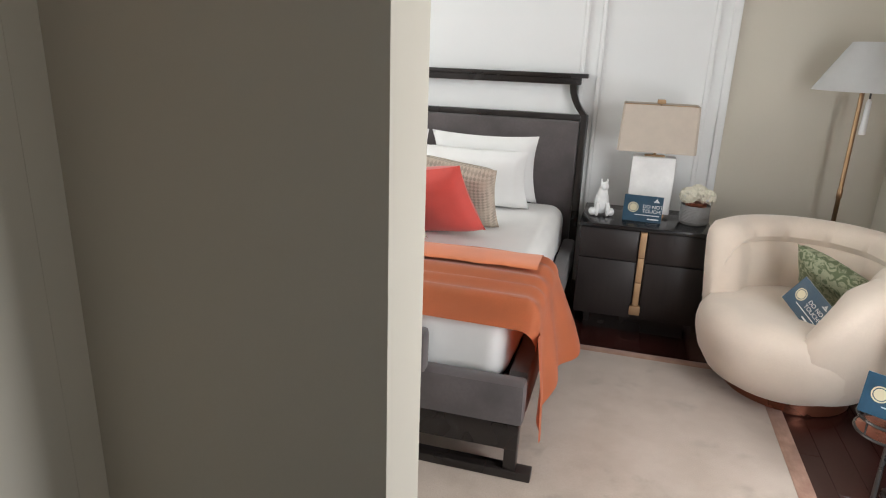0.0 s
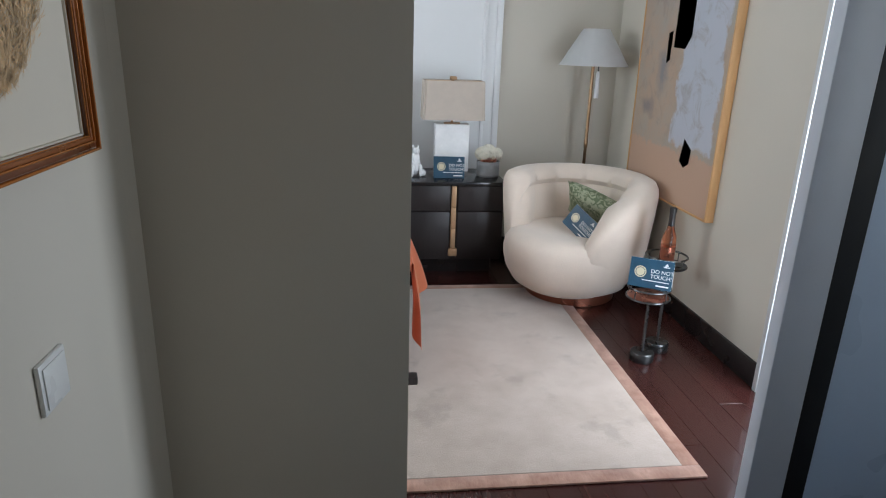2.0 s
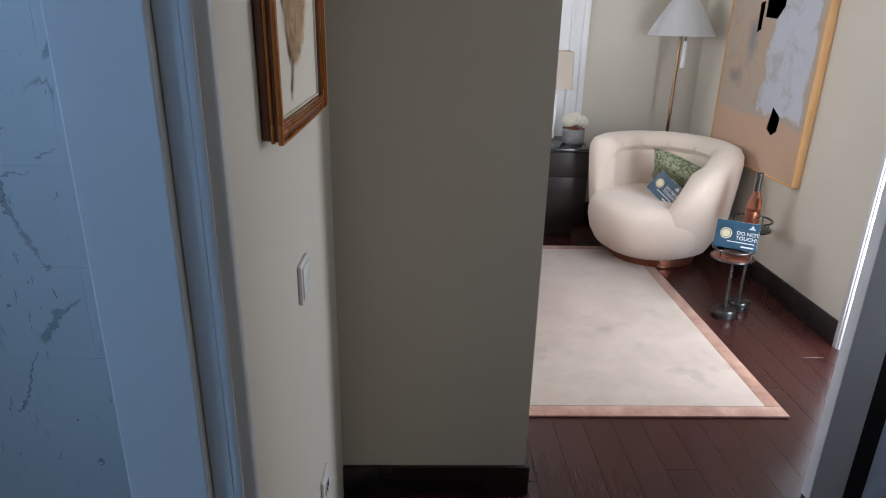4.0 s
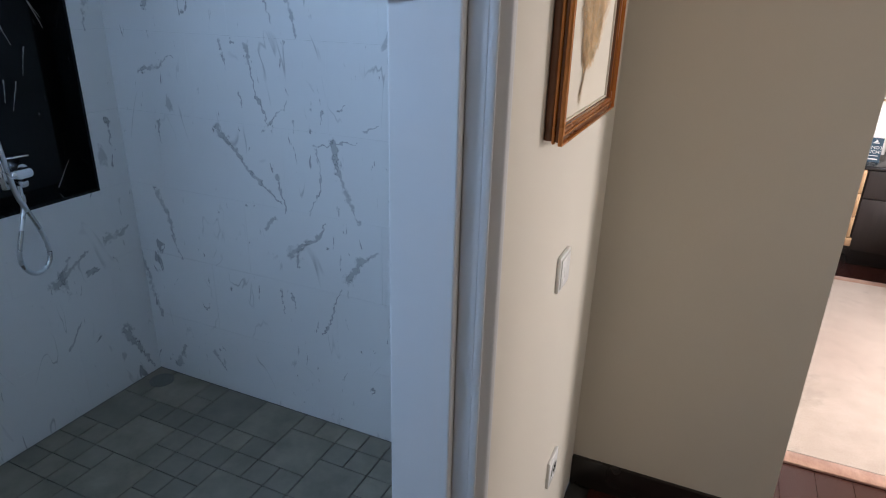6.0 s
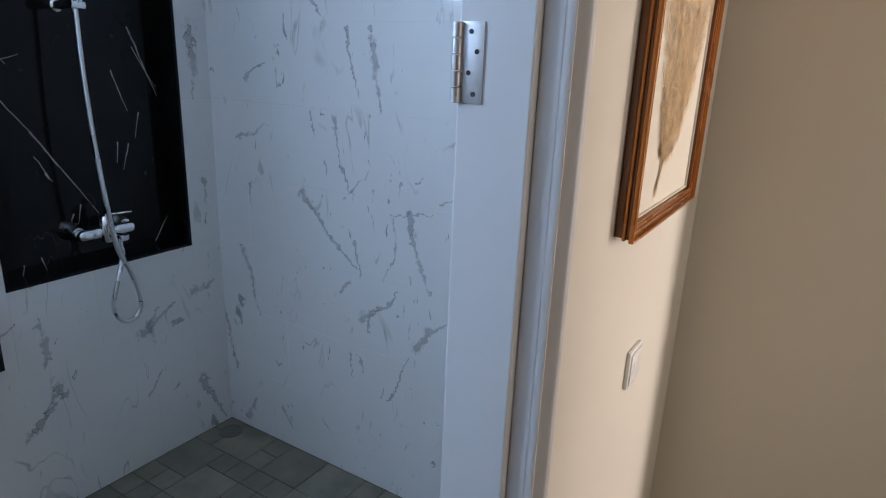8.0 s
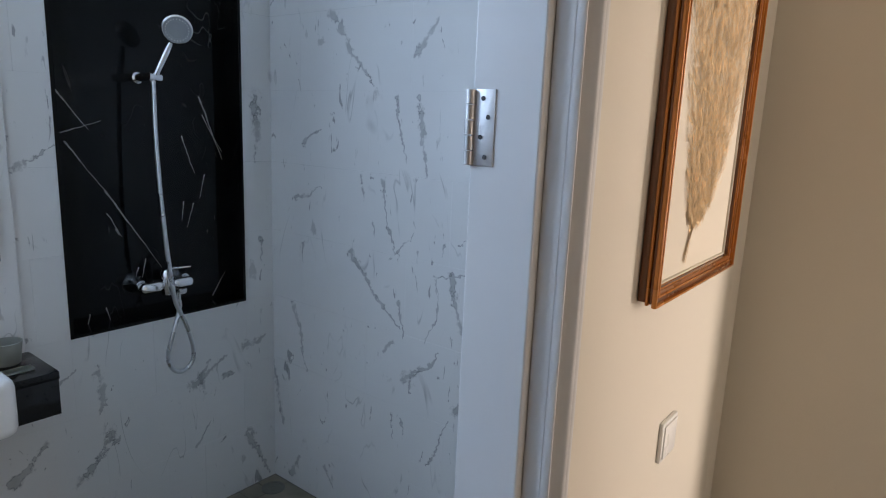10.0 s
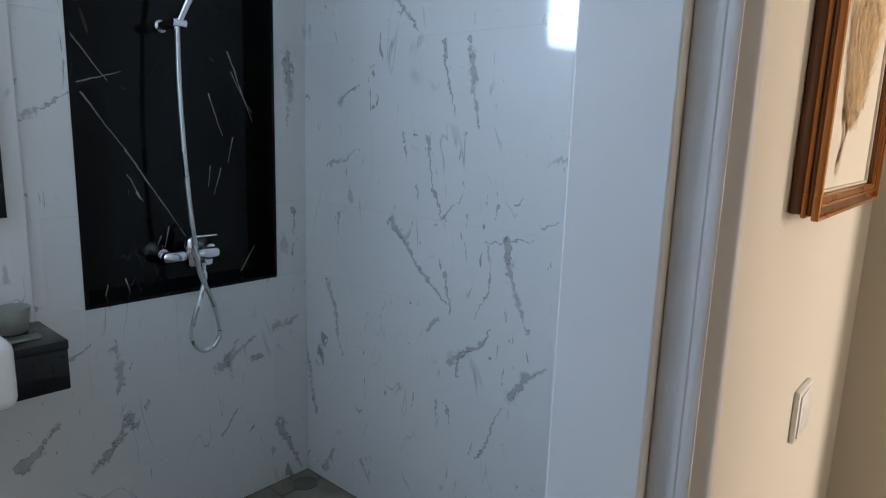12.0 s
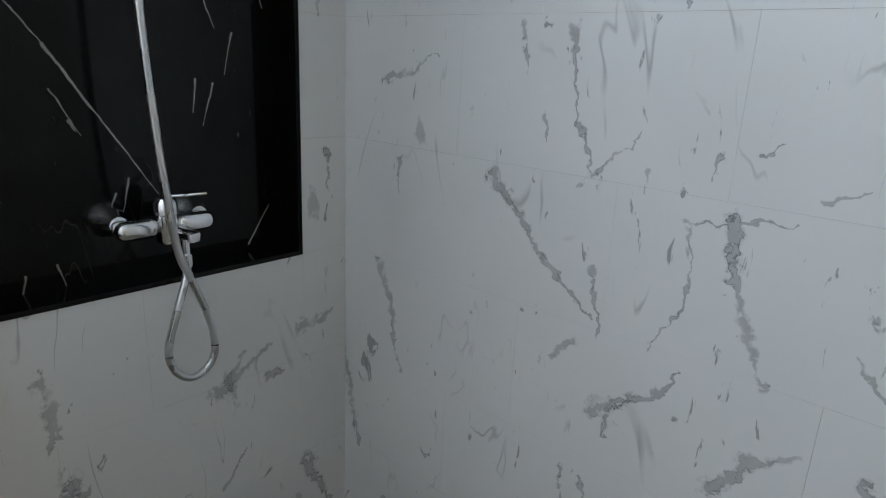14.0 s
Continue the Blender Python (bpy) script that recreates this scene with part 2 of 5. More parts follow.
def marble_mat(name, base, cloud, vein, strokes, axis, seedv, rough):
    """Printed marble: fine random veins, and the broad strokes of the print, each from one point of the wall to another."""
    m, t, n, l, bs = nodes_of(name)
    co = n.new("ShaderNodeNewGeometry")
    pos = co.outputs["Position"]
    wob = n.new("ShaderNodeTexNoise")
    wob.inputs["Scale"].default_value, wob.inputs["Detail"].default_value, wob.inputs["Roughness"].default_value = 8, 3, 0.5
    l.new(pos, wob.inputs["Vector"])
    off = n.new("ShaderNodeVectorMath")
    off.operation = "MULTIPLY_ADD"
    amp = 0.016 if seedv == 3 else 0.06
    off.inputs[1].default_value = (amp, 0, amp) if axis == "x" else (0, amp, amp)
    l.new(wob.outputs["Color"], off.inputs[0])
    shift = n.new("ShaderNodeVectorMath")
    shift.operation = "ADD"
    shift.inputs[1].default_value = tuple(-v / 2 for v in off.inputs[1].default_value)
    l.new(pos, shift.inputs[0])
    l.new(shift.outputs[0], off.inputs[2])
    wob2 = n.new("ShaderNodeTexNoise")
    wob2.inputs["Scale"].default_value, wob2.inputs["Detail"].default_value = 48, 4
    l.new(pos, wob2.inputs["Vector"])
    off2 = n.new("ShaderNodeVectorMath")
    off2.operation = "MULTIPLY_ADD"
    fine = 0.004 if seedv == 3 else 0.03
    off2.inputs[1].default_value = (fine, 0, fine) if axis == "x" else (0, fine, fine)
    l.new(wob2.outputs["Color"], off2.inputs[0])
    l.new(off.outputs[0], off2.inputs[2])
    warped = off2.outputs[0]
    frac = noise_tex(n, l, 9, 4, 0.6, vec=pos)
    total = None
    for a0, z0, a1, z1, w in strokes:
        w = w * (0.45 if seedv == 3 else 0.85)
        a = Vector((a0, TY, z0) if axis == "x" else (NX if seedv == 3 else TX, a0, z0))
        b = Vector((a1, TY, z1) if axis == "x" else (NX if seedv == 3 else TX, a1, z1))
        ba = b - a
        pa = n.new("ShaderNodeVectorMath")
        pa.operation = "SUBTRACT"
        l.new(warped, pa.inputs[0])
        pa.inputs[1].default_value = a
        dot = n.new("ShaderNodeVectorMath")
        dot.operation = "DOT_PRODUCT"
        l.new(pa.outputs[0], dot.inputs[0])
        dot.inputs[1].default_value = ba / ba.length_squared
        cl = n.new("ShaderNodeClamp")
        l.new(dot.outputs["Value"], cl.inputs[0])
        sc = n.new("ShaderNodeVectorMath")
        sc.operation = "SCALE"
        sc.inputs[0].default_value = ba
        l.new(cl.outputs[0], sc.inputs["Scale"])
        df = n.new("ShaderNodeVectorMath")
        df.operation = "DISTANCE"
        l.new(pa.outputs[0], df.inputs[0])
        l.new(sc.outputs[0], df.inputs[1])
        taper = ramp(n, l, cl.outputs[0], 0.0, 1.0, 1.3 * w, 0.4 * w)
        thin = n.new("ShaderNodeMath")
        thin.operation = "DIVIDE"
        l.new(df.outputs["Value"], thin.inputs[0])
        l.new(taper, thin.inputs[1])
        g = thin.outputs[0]
        if total is not None:
            mn = n.new("ShaderNodeMath")
            mn.operation = "MINIMUM"
            l.new(total, mn.inputs[0])
            l.new(g, mn.inputs[1])
            g = mn.outputs[0]
        total = g
    dark = seedv == 3
    # feathered outline, a pale wedge inside, a crisp dark edge in places
    ragged = n.new("ShaderNodeMath")
    ragged.operation = "ADD"
    l.new(total, ragged.inputs[0])
    l.new(ramp(n, l, noise_tex(n, l, 70, 4, 0.65, vec=pos), 0.25, 0.75, -0.3 if dark else -0.75, 0.3 if dark else 0.75), ragged.inputs[1])
    gap = n.new("ShaderNodeMath")
    gap.operation = "ADD"
    l.new(ragged.outputs[0], gap.inputs[0])
    l.new(ramp(n, l, noise_tex(n, l, 21, 3, 0.55, vec=pos), 0.3, 0.62, 0.25 if dark else 0.7, -0.15), gap.inputs[1])
    body = ramp(n, l, gap.outputs[0], 0.35, 1.3, 0.7 if dark else 0.5, 0.0)
    rim1 = n.new("ShaderNodeMath")
    rim1.operation = "SUBTRACT"
    l.new(gap.outputs[0], rim1.inputs[0])
    rim1.inputs[1].default_value = 0.62
    rim2 = n.new("ShaderNodeMath")
    rim2.operation = "ABSOLUTE"
    l.new(rim1.outputs[0], rim2.inputs[0])
    rim = n.new("ShaderNodeMath")
    rim.operation = "MULTIPLY"
    l.new(ramp(n, l, rim2.outputs[0], 0.0, 0.22, 1.0, 0.0), rim.inputs[0])
    l.new(ramp(n, l, frac, 0.42, 0.58, 0.0, 0.65), rim.inputs[1])
    broken = n.new("ShaderNodeMath")
    broken.operation = "ADD"
    broken.use_clamp = True
    l.new(body, broken.inputs[0])
    l.new(rim.outputs[0], broken.inputs[1])
    # fine hairline veins
    hv = noise_tex(n, l, 2.4, 3, 0.5, vec=pos, stretch=(1.6, 1.6, 0.7), distortion=1.2)
    ab = n.new("ShaderNodeMath")
    ab.operation = "SUBTRACT"
    l.new(hv, ab.inputs[0])
    ab.inputs[1].default_value = 0.5
    ab2 = n.new("ShaderNodeMath")
    ab2.operation = "ABSOLUTE"
    l.new(ab.outputs[0], ab2.inputs[0])
    hair = ramp(n, l, ab2.outputs[0], 0.0, 0.004 if seedv == 3 else 0.011, 1.0, 0.0)
    mask = ramp(n, l, noise_tex(n, l, 5.0, 2, vec=pos), 0.52, 0.66, 0.0, 0.12 if seedv == 3 else 0.5)
    hm = n.new("ShaderNodeMath")
    hm.operation = "MULTIPLY"
    l.new(hair, hm.inputs[0])
    l.new(mask, hm.inputs[1])
    fleck = noise_tex(n, l, 16.0 if dark else 5.0, 5, 0.62, vec=pos, stretch=(3, 3, 0.6) if dark else (2.2, 2.2, 0.8), distortion=0.6)
    fl = ramp(n, l, fleck, 0.69 if dark else 0.66, 0.75 if dark else 0.70, 0.0, 0.22 if dark else 0.35)
    cl1 = mix_rgb(n, l, ramp(n, l, noise_tex(n, l, 2.2, 5, vec=pos), 0.45, 0.75, 0.0, 0.5), base, cloud)
    c = mix_rgb(n, l, hm.outputs[0], cl1, vein)
    c = mix_rgb(n, l, fl, c, vein)
    if not dark:
        chips = noise_tex(n, l, 11.0, 5, 0.6, vec=pos, stretch=(1.8, 1.8, 0.7), distortion=1.4)
        c = mix_rgb(n, l, ramp(n, l, chips, 0.655, 0.695, 0.0, 0.65), c, vein)
    tone = mix_rgb(n, l, ramp(n, l, noise_tex(n, l, 16, 4, 0.6, vec=pos), 0.42, 0.6), vein, tuple(v * (1.0 if seedv == 3 else 1.75) for v in vein))
    c = mix_rgb(n, l, broken.outputs[0], c, tone)
    l.new(c, bs.inputs["Base Color"])
    bs.inputs["Roughness"].default_value = rough
    if seedv == 3:
        bs.inputs["Specular IOR Level"].default_value = 0.2
    return m


# broad strokes of the print: from, to (along the wall, height) and half width
STROKES_N = [(-1.99, 1.11, -1.9, 1.01, 0.015), (-1.9, 1.01, -1.74, 0.86, 0.009), (-1.74, 0.96, -1.72, 0.83, 0.009), (-1.57, 1.09, -1.56, 1, 0.005), (-1.56, 1, -1.61, 0.84, 0.005), (-1.57, 1.09, -1.42, 1.12, 0.004), (-1.52, 1.11, -1.48, 0.96, 0.015), (-1.48, 0.96, -1.42, 0.83, 0.009), (-1.77, 0.81, -1.82, 0.75, 0.013), (-1.71, 0.68, -1.6, 0.76, 0.016), (-1.6, 0.76, -1.56, 0.82, 0.006), (-1.68, 0.68, -1.68, 0.64, 0.006), (-1.94, 1.4, -1.92, 1.32, 0.006), (-1.84, 1.4, -1.81, 1.23, 0.008), (-1.81, 1.23, -1.77, 1.13, 0.006), (-1.77, 1.13, -1.69, 1.23, 0.005), (-1.88, 1.23, -1.87, 1.18, 0.007), (-1.66, 1.17, -1.66, 1.12, 0.005)]
STROKES_N2 = [(-2.33, 0.83, -2.25, 0.56, 0.012), (-2.28, 1.1, -2.27, 1.02, 0.007), (-2.33, 1.27, -2.16, 1.34, 0.008), (-1.48, 0.62, -1.42, 0.7, 0.014), (-1.42, 0.7, -1.35, 0.74, 0.014), (-1.77, 0.53, -1.76, 0.44, 0.006), (-1.55, 1.2, -1.55, 1.17, 0.006), (-1.48, 1.21, -1.45, 1.23, 0.005), (-1.39, 1.16, -1.34, 1.18, 0.004), (-1.72, 0.53, -1.71, 0.47, 0.005), (-1.12, 1.04, -1.08, 0.95, 0.01), (-1.08, 0.95, -1.02, 0.88, 0.008), (-1.08, 0.95, -0.96, 0.94, 0.006), (-0.98, 0.92, -0.92, 0.83, 0.005), (-1.26, 0.75, -1.16, 0.59, 0.011), (-1.17, 0.64, -1.1, 0.66, 0.005), (-1.59, 0.38, -1.5, 0.58, 0.007), (-2.36, 0.04, -2.3, 0.14, 0.016)]
STROKES_N3 = [(-2.14, 0.16, -2.08, 0.07, 0.01), (-1.3, 0.94, -1.22, 0.83, 0.004), (-1.32, 1.41, -1.28, 1.52, 0.006), (-2.48, 0.54, -2.41, 0.26, 0.017), (-1.78, 1.68, -1.73, 1.47, 0.009), (-1.68, 1.68, -1.63, 1.42, 0.012), (-2.11, 1.98, -1.88, 1.71, 0.015), (-1.7, 1.82, -1.61, 1.93, 0.016), (-2.28, 1.5, -2.17, 1.56, 0.011)]
STROKES_W = [(0.57, 0.33, 0.69, 0.42, 0.019), (0.69, 0.42, 0.72, 0.45, 0.01), (0.47, 0.51, 0.44, 0.46, 0.012), (0.67, 0.69, 0.66, 0.55, 0.016), (1, 0.55, 1.16, 0.63, 0.019), (1.15, 0.54, 1.2, 0.54, 0.011), (1.25, 0.65, 1.35, 0.67, 0.02), (1.26, 0.25, 1.36, 0.01, 0.019), (1.33, 1.59, 1.32, 1.42, 0.018), (1.33, 1.1, 1.34, 1, 0.01), (1.01, 0.29, 1.08, 0.37, 0.007), (0.49, 0.69, 0.59, 0.73, 0.008), (0.43, 1.49, 0.45, 1.51, 0.011), (0.46, 1.41, 0.58, 1.48, 0.01), (1.32, 1.68, 1.32, 1.47, 0.024), (0.39, 0.4, 0.46, 0.49, 0.021), (1.01, 0.54, 1.08, 0.64, 0.017), (0.69, 0.47, 0.61, 0.35, 0.019), (0.66, 0.73, 0.68, 0.58, 0.012)]
STROKES_D = [(0.625, 1.48, 0.745, 1.31, 0.005), (0.745, 1.31, 0.935, 1.01, 0.005), (1.125, 1.58, 1.205, 1.44, 0.004), (1.125, 1.35, 1.105, 1.26, 0.004), (0.845, 1.02, 0.815, 0.96, 0.004), (1.075, 1.24, 1.045, 1.15, 0.004), (1.145, 0.86, 1.205, 0.95, 0.004), (0.775, 1.17, 0.785, 1.15, 0.009), (0.725, 0.89, 0.735, 0.84, 0.004), (0.665, 0.88, 0.655, 0.82, 0.004), (1.035, 1.25, 1.025, 1.18, 0.004), (0.875, 1.05, 0.855, 0.97, 0.004), (0.605, 1.65, 0.705, 1.52, 0.005), (0.615, 1.51, 0.745, 1.55, 0.004), (1.115, 1.65, 1.205, 1.41, 0.006), (1.035, 1.5, 1.085, 1.36, 0.004), (0.745, 1.23, 0.795, 1.14, 0.004)]
MAT_MARBLE_N = marble_mat("white_marble_tile_north", (0.72, 0.72, 0.72), (0.66, 0.66, 0.67), (0.15, 0.155, 0.17), STROKES_N + STROKES_N2 + STROKES_N3, "x", 1, 0.06)
MAT_MARBLE_W = marble_mat("white_marble_tile_west", (0.72, 0.72, 0.72), (0.66, 0.66, 0.67), (0.15, 0.155, 0.17), STROKES_W, "y", 2, 0.06)
MAT_MARBLE_D = marble_mat("black_marble", (0.003, 0.0033, 0.0036), (0.005, 0.0055, 0.006), (0.4, 0.4, 0.38), STROKES_D, "y", 3, 0.1)


# ---- mesh helpers ----
def box(bm, x0, x1, y0, y1, z0, z1, bev=0.0, seg=2):
    vs = bmesh.ops.create_cube(bm, size=1.0)["verts"]
    for v in vs:
        v.co = Vector(((x0 + x1) / 2 + v.co.x * (x1 - x0), (y0 + y1) / 2 + v.co.y * (y1 - y0), (z0 + z1) / 2 + v.co.z * (z1 - z0)))
    if bev:
        es = list({e for v in vs for e in v.link_edges})
        bmesh.ops.bevel(bm, geom=es, offset=bev, segments=seg, affect="EDGES", profile=0.5)
    return bm


def boxes(*rows, bev=0.0):
    bm = bmesh.new()
    for r in rows:
        box(bm, *r, bev=bev)
    return bm


def lathe(profile, seg=32, cx=0.0, cy=0.0):
    """Turned shape from (radius, height) rows."""
    bm = bmesh.new()
    rings = []
    for r, z in profile:
        rings.append([bm.verts.new((cx + r * math.cos(2 * math.pi * i / seg), cy + r * math.sin(2 * math.pi * i / seg), z)) for i in range(seg)])
    for a, b in zip(rings, rings[1:]):
        for i in range(seg):
            j = (i + 1) % seg
            bm.faces.new((a[i], a[j], b[j], b[i]))
    bm.faces.new(list(reversed(rings[0])))
    bm.faces.new(rings[-1])
    bmesh.ops.recalc_face_normals(bm, faces=bm.faces[:])
    return bm


def tube(points, r, seg=10, closed=False):
    """A round bar along points; r: one radius or one for each point."""
    bm = bmesh.new()
    pts = [Vector(p) for p in points]
    n = len(pts)
    rings = []
    for i, p in enumerate(pts):
        if closed:
            d = pts[(i + 1) % n] - pts[i - 1]
        else:
            d = pts[min(i + 1, n - 1)] - pts[max(i - 1, 0)]
        q = d.to_track_quat("Z", "Y")
        rr = r[i] if isinstance(r, (list, tuple)) else r
        rings.append([bm.verts.new(p + q @ Vector((rr * math.cos(2 * math.pi * k / seg), rr * math.sin(2 * math.pi * k / seg), 0))) for k in range(seg)])
    pairs = list(zip(rings, rings[1:])) + ([(rings[-1], rings[0])] if closed else [])
    for a, b in pairs:
        for k in range(seg):
            j = (k + 1) % seg
            bm.faces.new((a[k], a[j], b[j], b[k]))
    if not closed:
        bm.faces.new(list(reversed(rings[0])))
        bm.faces.new(rings[-1])
    bmesh.ops.recalc_face_normals(bm, faces=bm.faces[:])
    return bm


def to_mesh(name, bm, mat, smooth=False):
    me = bpy.data.meshes.new(name)
    bm.to_mesh(me)
    bm.free()
    me.materials.append(mat)
    if smooth:
        for p in me.polygons:
            p.use_smooth = True
        me.set_sharp_from_angle(angle=radians(40))
    return me


def struct(name, bm, mat, label, category, smooth=False):
    return tagged(new(name, to_mesh(name, bm, mat, smooth)), label, category, kind="structure")


def thing(name, m, label, category, group=""):
    ob = new(name)
    ob.empty_display_size = 0.05
    ob.matrix_world = m
    return tagged(ob, label, category, group)


def part(name, bm, mat, parent, label="", smooth=True):
    ob = new(name, to_mesh(name, bm, mat, smooth))
    ob.parent = parent
    if label:
        ob["label"] = label
    return ob


def solo(name, bm, mat, label, category, m=None, smooth=True, group=""):
    ob = new(name, to_mesh(name, bm, mat, smooth))
    if m is not None:
        ob.matrix_world = m
    return tagged(ob, label, category, group)


def put_text(name, body, size, mat, parent, m, extrude=0.0006):
    cu = bpy.data.curves.new(name, "FONT")
    cu.body, cu.size, cu.extrude = body, size, extrude
    tmp = new(name + "_source", cu)
    bpy.context.view_layer.update()
    me = bpy.data.meshes.new_from_object(tmp.evaluated_get(bpy.context.evaluated_depsgraph_get()))
    bpy.data.objects.remove(tmp)
    me.materials.clear()
    me.materials.append(mat)
    ob = new(name, me)
    ob.parent = parent
    ob.matrix_local = m
    return ob


# ---- structure ----
struct("wall_partition", boxes((XL - 0.03, PX, PY0, PY1, 0, CZ)), MAT_WALL, "greige painted partition wall stub with a free end", "wall")
struct("wall_bath_north", boxes((-3.1, XL - 0.03, TY + 0.008, PY1 - 0.003, -0.1, CZ)), MAT_GROUT, "wall between bathroom and bedroom", "wall")
struct("wall_corridor", boxes((BX, XL, DY1 + 0.03, TY + 0.006, -0.1, CZ), (BX, XL, YS, DY0 - 0.03, -0.1, CZ), (BX, XL, DY0 - 0.03, DY1 + 0.03, DZ + 0.03, CZ), (XL - 0.0295, XL, TY + 0.0065, PY0 - 0.0005, 0, CZ)),
       MAT_WALL, "greige painted wall with the bathroom doorway", "wall")
struct("wall_bath_west", boxes((-3.1, TX - 0.008, NY1, TY + 0.006, -0.1, CZ), (-3.1, TX - 0.008, WY1, NY0, -0.1, CZ), (-3.1, TX - 0.008, NY0, NY1, -0.1, NZ0), (-3.1, TX - 0.008, NY0, NY1, NZ1, CZ),
                              (-3.1, NX - 0.012, NY0, NY1, NZ0, NZ1), (-3.1, TX - 0.008, WY0, WY1, -0.1, WZ0), (-3.1, TX - 0.008, WY0, WY1, WZ1, CZ), (-3.1, TX - 0.008, YS, WY0, -0.1, CZ)),
       MAT_GROUT, "bathroom outer wall with shower niche and high window", "wall")
struct("wall_bath_south", boxes((TX - 0.008, BX, YS - 0.15, -1.2, -0.1, CZ)), MAT_WHITE, "plain bathroom end wall", "wall")
struct("wall_headboard", boxes((XW - 0.15, XR + 0.15, YB, YB + 0.15, -0.1, CZ)), MAT_WALL, "greige painted bedroom wall behind the bed", "wall")
struct("wall_balcony", boxes((XR, XR + 0.18, BY1, YB, -0.1, CZ), (XR, XR + 0.18, YS, BY0, -0.1, CZ), (XR, XR + 0.18, BY0, BY1, BTOP, CZ)), MAT_WALL, "greige painted wall with the balcony door opening", "wall")
struct("wall_bedroom_west", boxes((XW - 0.15, XW, PY1, YB, -0.1, CZ)), MAT_WALL, "plain bedroom side wall", "wall")
struct("wall_south", boxes((XL, XR + 0.18, YS - 0.15, YS, -0.1, CZ)), MAT_WALL, "plain wall behind the corridor", "wall")
struct("ceiling", boxes((-3.1, XR + 0.2, YS - 0.15, YB + 0.15, CZ, CZ + 0.1)), MAT_CEIL, "white painted ceiling", "ceiling")
struct("ground", boxes((-40, 40, -40, 40, -3.2, -3.1)), plain("outside_ground", (0.25, 0.24, 0.22), 0.9), "pale ground outside below", "ground")

# bathroom door lining and casing
struct("door_jamb", boxes((BX - 0.004, -0.693, DY1, DY1 + 0.03, BZ, DZ), (-0.693, XL - 0.002, DY1 + 0.015, DY1 + 0.03, BZ, DZ),
                          (BX - 0.004, -0.693, DY0 - 0.03, DY0, BZ, DZ), (-0.693, XL - 0.002, DY0 - 0.03, DY0 - 0.014, BZ, DZ),
                          (BX - 0.004, XL - 0.002, DY0 - 0.03, DY1 + 0.03, DZ, DZ + 0.03), bev=0.003), MAT_TRIM, "white painted rebated door lining", "door frame")


def casing(y0, s, z1):
    """One upright of the casing: a thin bead, a hollow that climbs outwards, a ridge at the outer edge."""
    prof = [(0.0, -0.003), (0.0, 0.0075), (0.0012, 0.009), (0.0032, 0.009), (0.0045, 0.0075), (0.005, 0.001), (0.0135, 0.001)]
    prof += [(0.0135 + 0.0075 * k / 6, 0.001 + 0.018 * (k / 6) ** 0.8) for k in range(1, 7)]
    prof += [(0.0225, 0.0205), (0.0265, 0.0212), (0.0285, 0.0195), (0.0285, 0.0135), (0.0345, 0.0135), (0.0345, 0.017), (0.0365, 0.0185), (0.0425, 0.0185), (0.0445, 0.0165), (0.0445, -0.003)]
    bm = bmesh.new()
    low, high = ([bm.verts.new((XL + d, y0 + s * o, z)) for o, d in prof] for z in (0.0, z1))
    n = len(prof)
    for k in range(n):
        bm.faces.new((low[k], low[(k + 1) % n], high[(k + 1) % n], high[k]))
    bm.faces.new(low)
    bm.faces.new(high)
    bmesh.ops.recalc_face_normals(bm, faces=bm.faces[:])
    return bm


struct("door_casing", casing(DY1 + 0.015, 1, DZ + 0.06), MAT_TRIM, "white moulded door casing with a hollow and ridge", "door frame", True)
struct("door_casing_south", casing(DY0 - 0.014, -1, DZ + 0.06), MAT_TRIM, "white moulded door casing", "door frame", True)
struct("door_casing_head", boxes((XL - 0.003, XL + 0.02, DY0 - 0.0135, DY1 + 0.0145, DZ, DZ + 0.06), bev=0.003), MAT_TRIM, "white moulded door casing head", "door frame", True)

# baseboards
BB = 0.112
struct("baseboard", boxes((XL + 0.001, PX + 0.014, PY0 - 0.014, PY0 + 0.001, 0, BB), (PX - 0.001, PX + 0.014, PY0 + 0.001, PY1 + 0.014, 0, BB), (XW, PX - 0.001, PY1 - 0.001, PY1 + 0.014, 0, BB), bev=0.002),
       MAT_BLACKWOOD, "black lacquered baseboard round the partition", "baseboard", True)
struct("baseboard_balcony", boxes((XR - 0.014, XR + 0.001, BY1 + 0.031, YB, 0, 0.125), bev=0.002), MAT_BLACKWOOD, "black lacquered baseboard", "baseboard", True)
struct("baseboard_headboard", boxes((XW, XR - 0.014, YB - 0.014, YB + 0.001, 0, BB), bev=0.002), MAT_BLACKWOOD, "black lacquered baseboard", "baseboard", True)

# white panelling behind the bed
struct("wall_panel", boxes((XW, 0.75, YB - 0.012, YB + 0.001, BB, CZ)), MAT_WHITE, "white panelled wall behind the bed", "wall panel")


def moulding(x0, x1, z0, z1, w=0.026, d=0.016):
    return boxes((x0, x0 + w, YB - 0.012 - d, YB - 0.011, z0, z1), (x1 - w, x1, YB - 0.012 - d, YB - 0.011, z0, z1), (x0 + w, x1 - w, YB - 0.012 - d, YB - 0.011, z0, z0 + w), (x0 + w, x1 - w, YB - 0.012 - d, YB - 0.011, z1 - w, z1), bev=0.005)


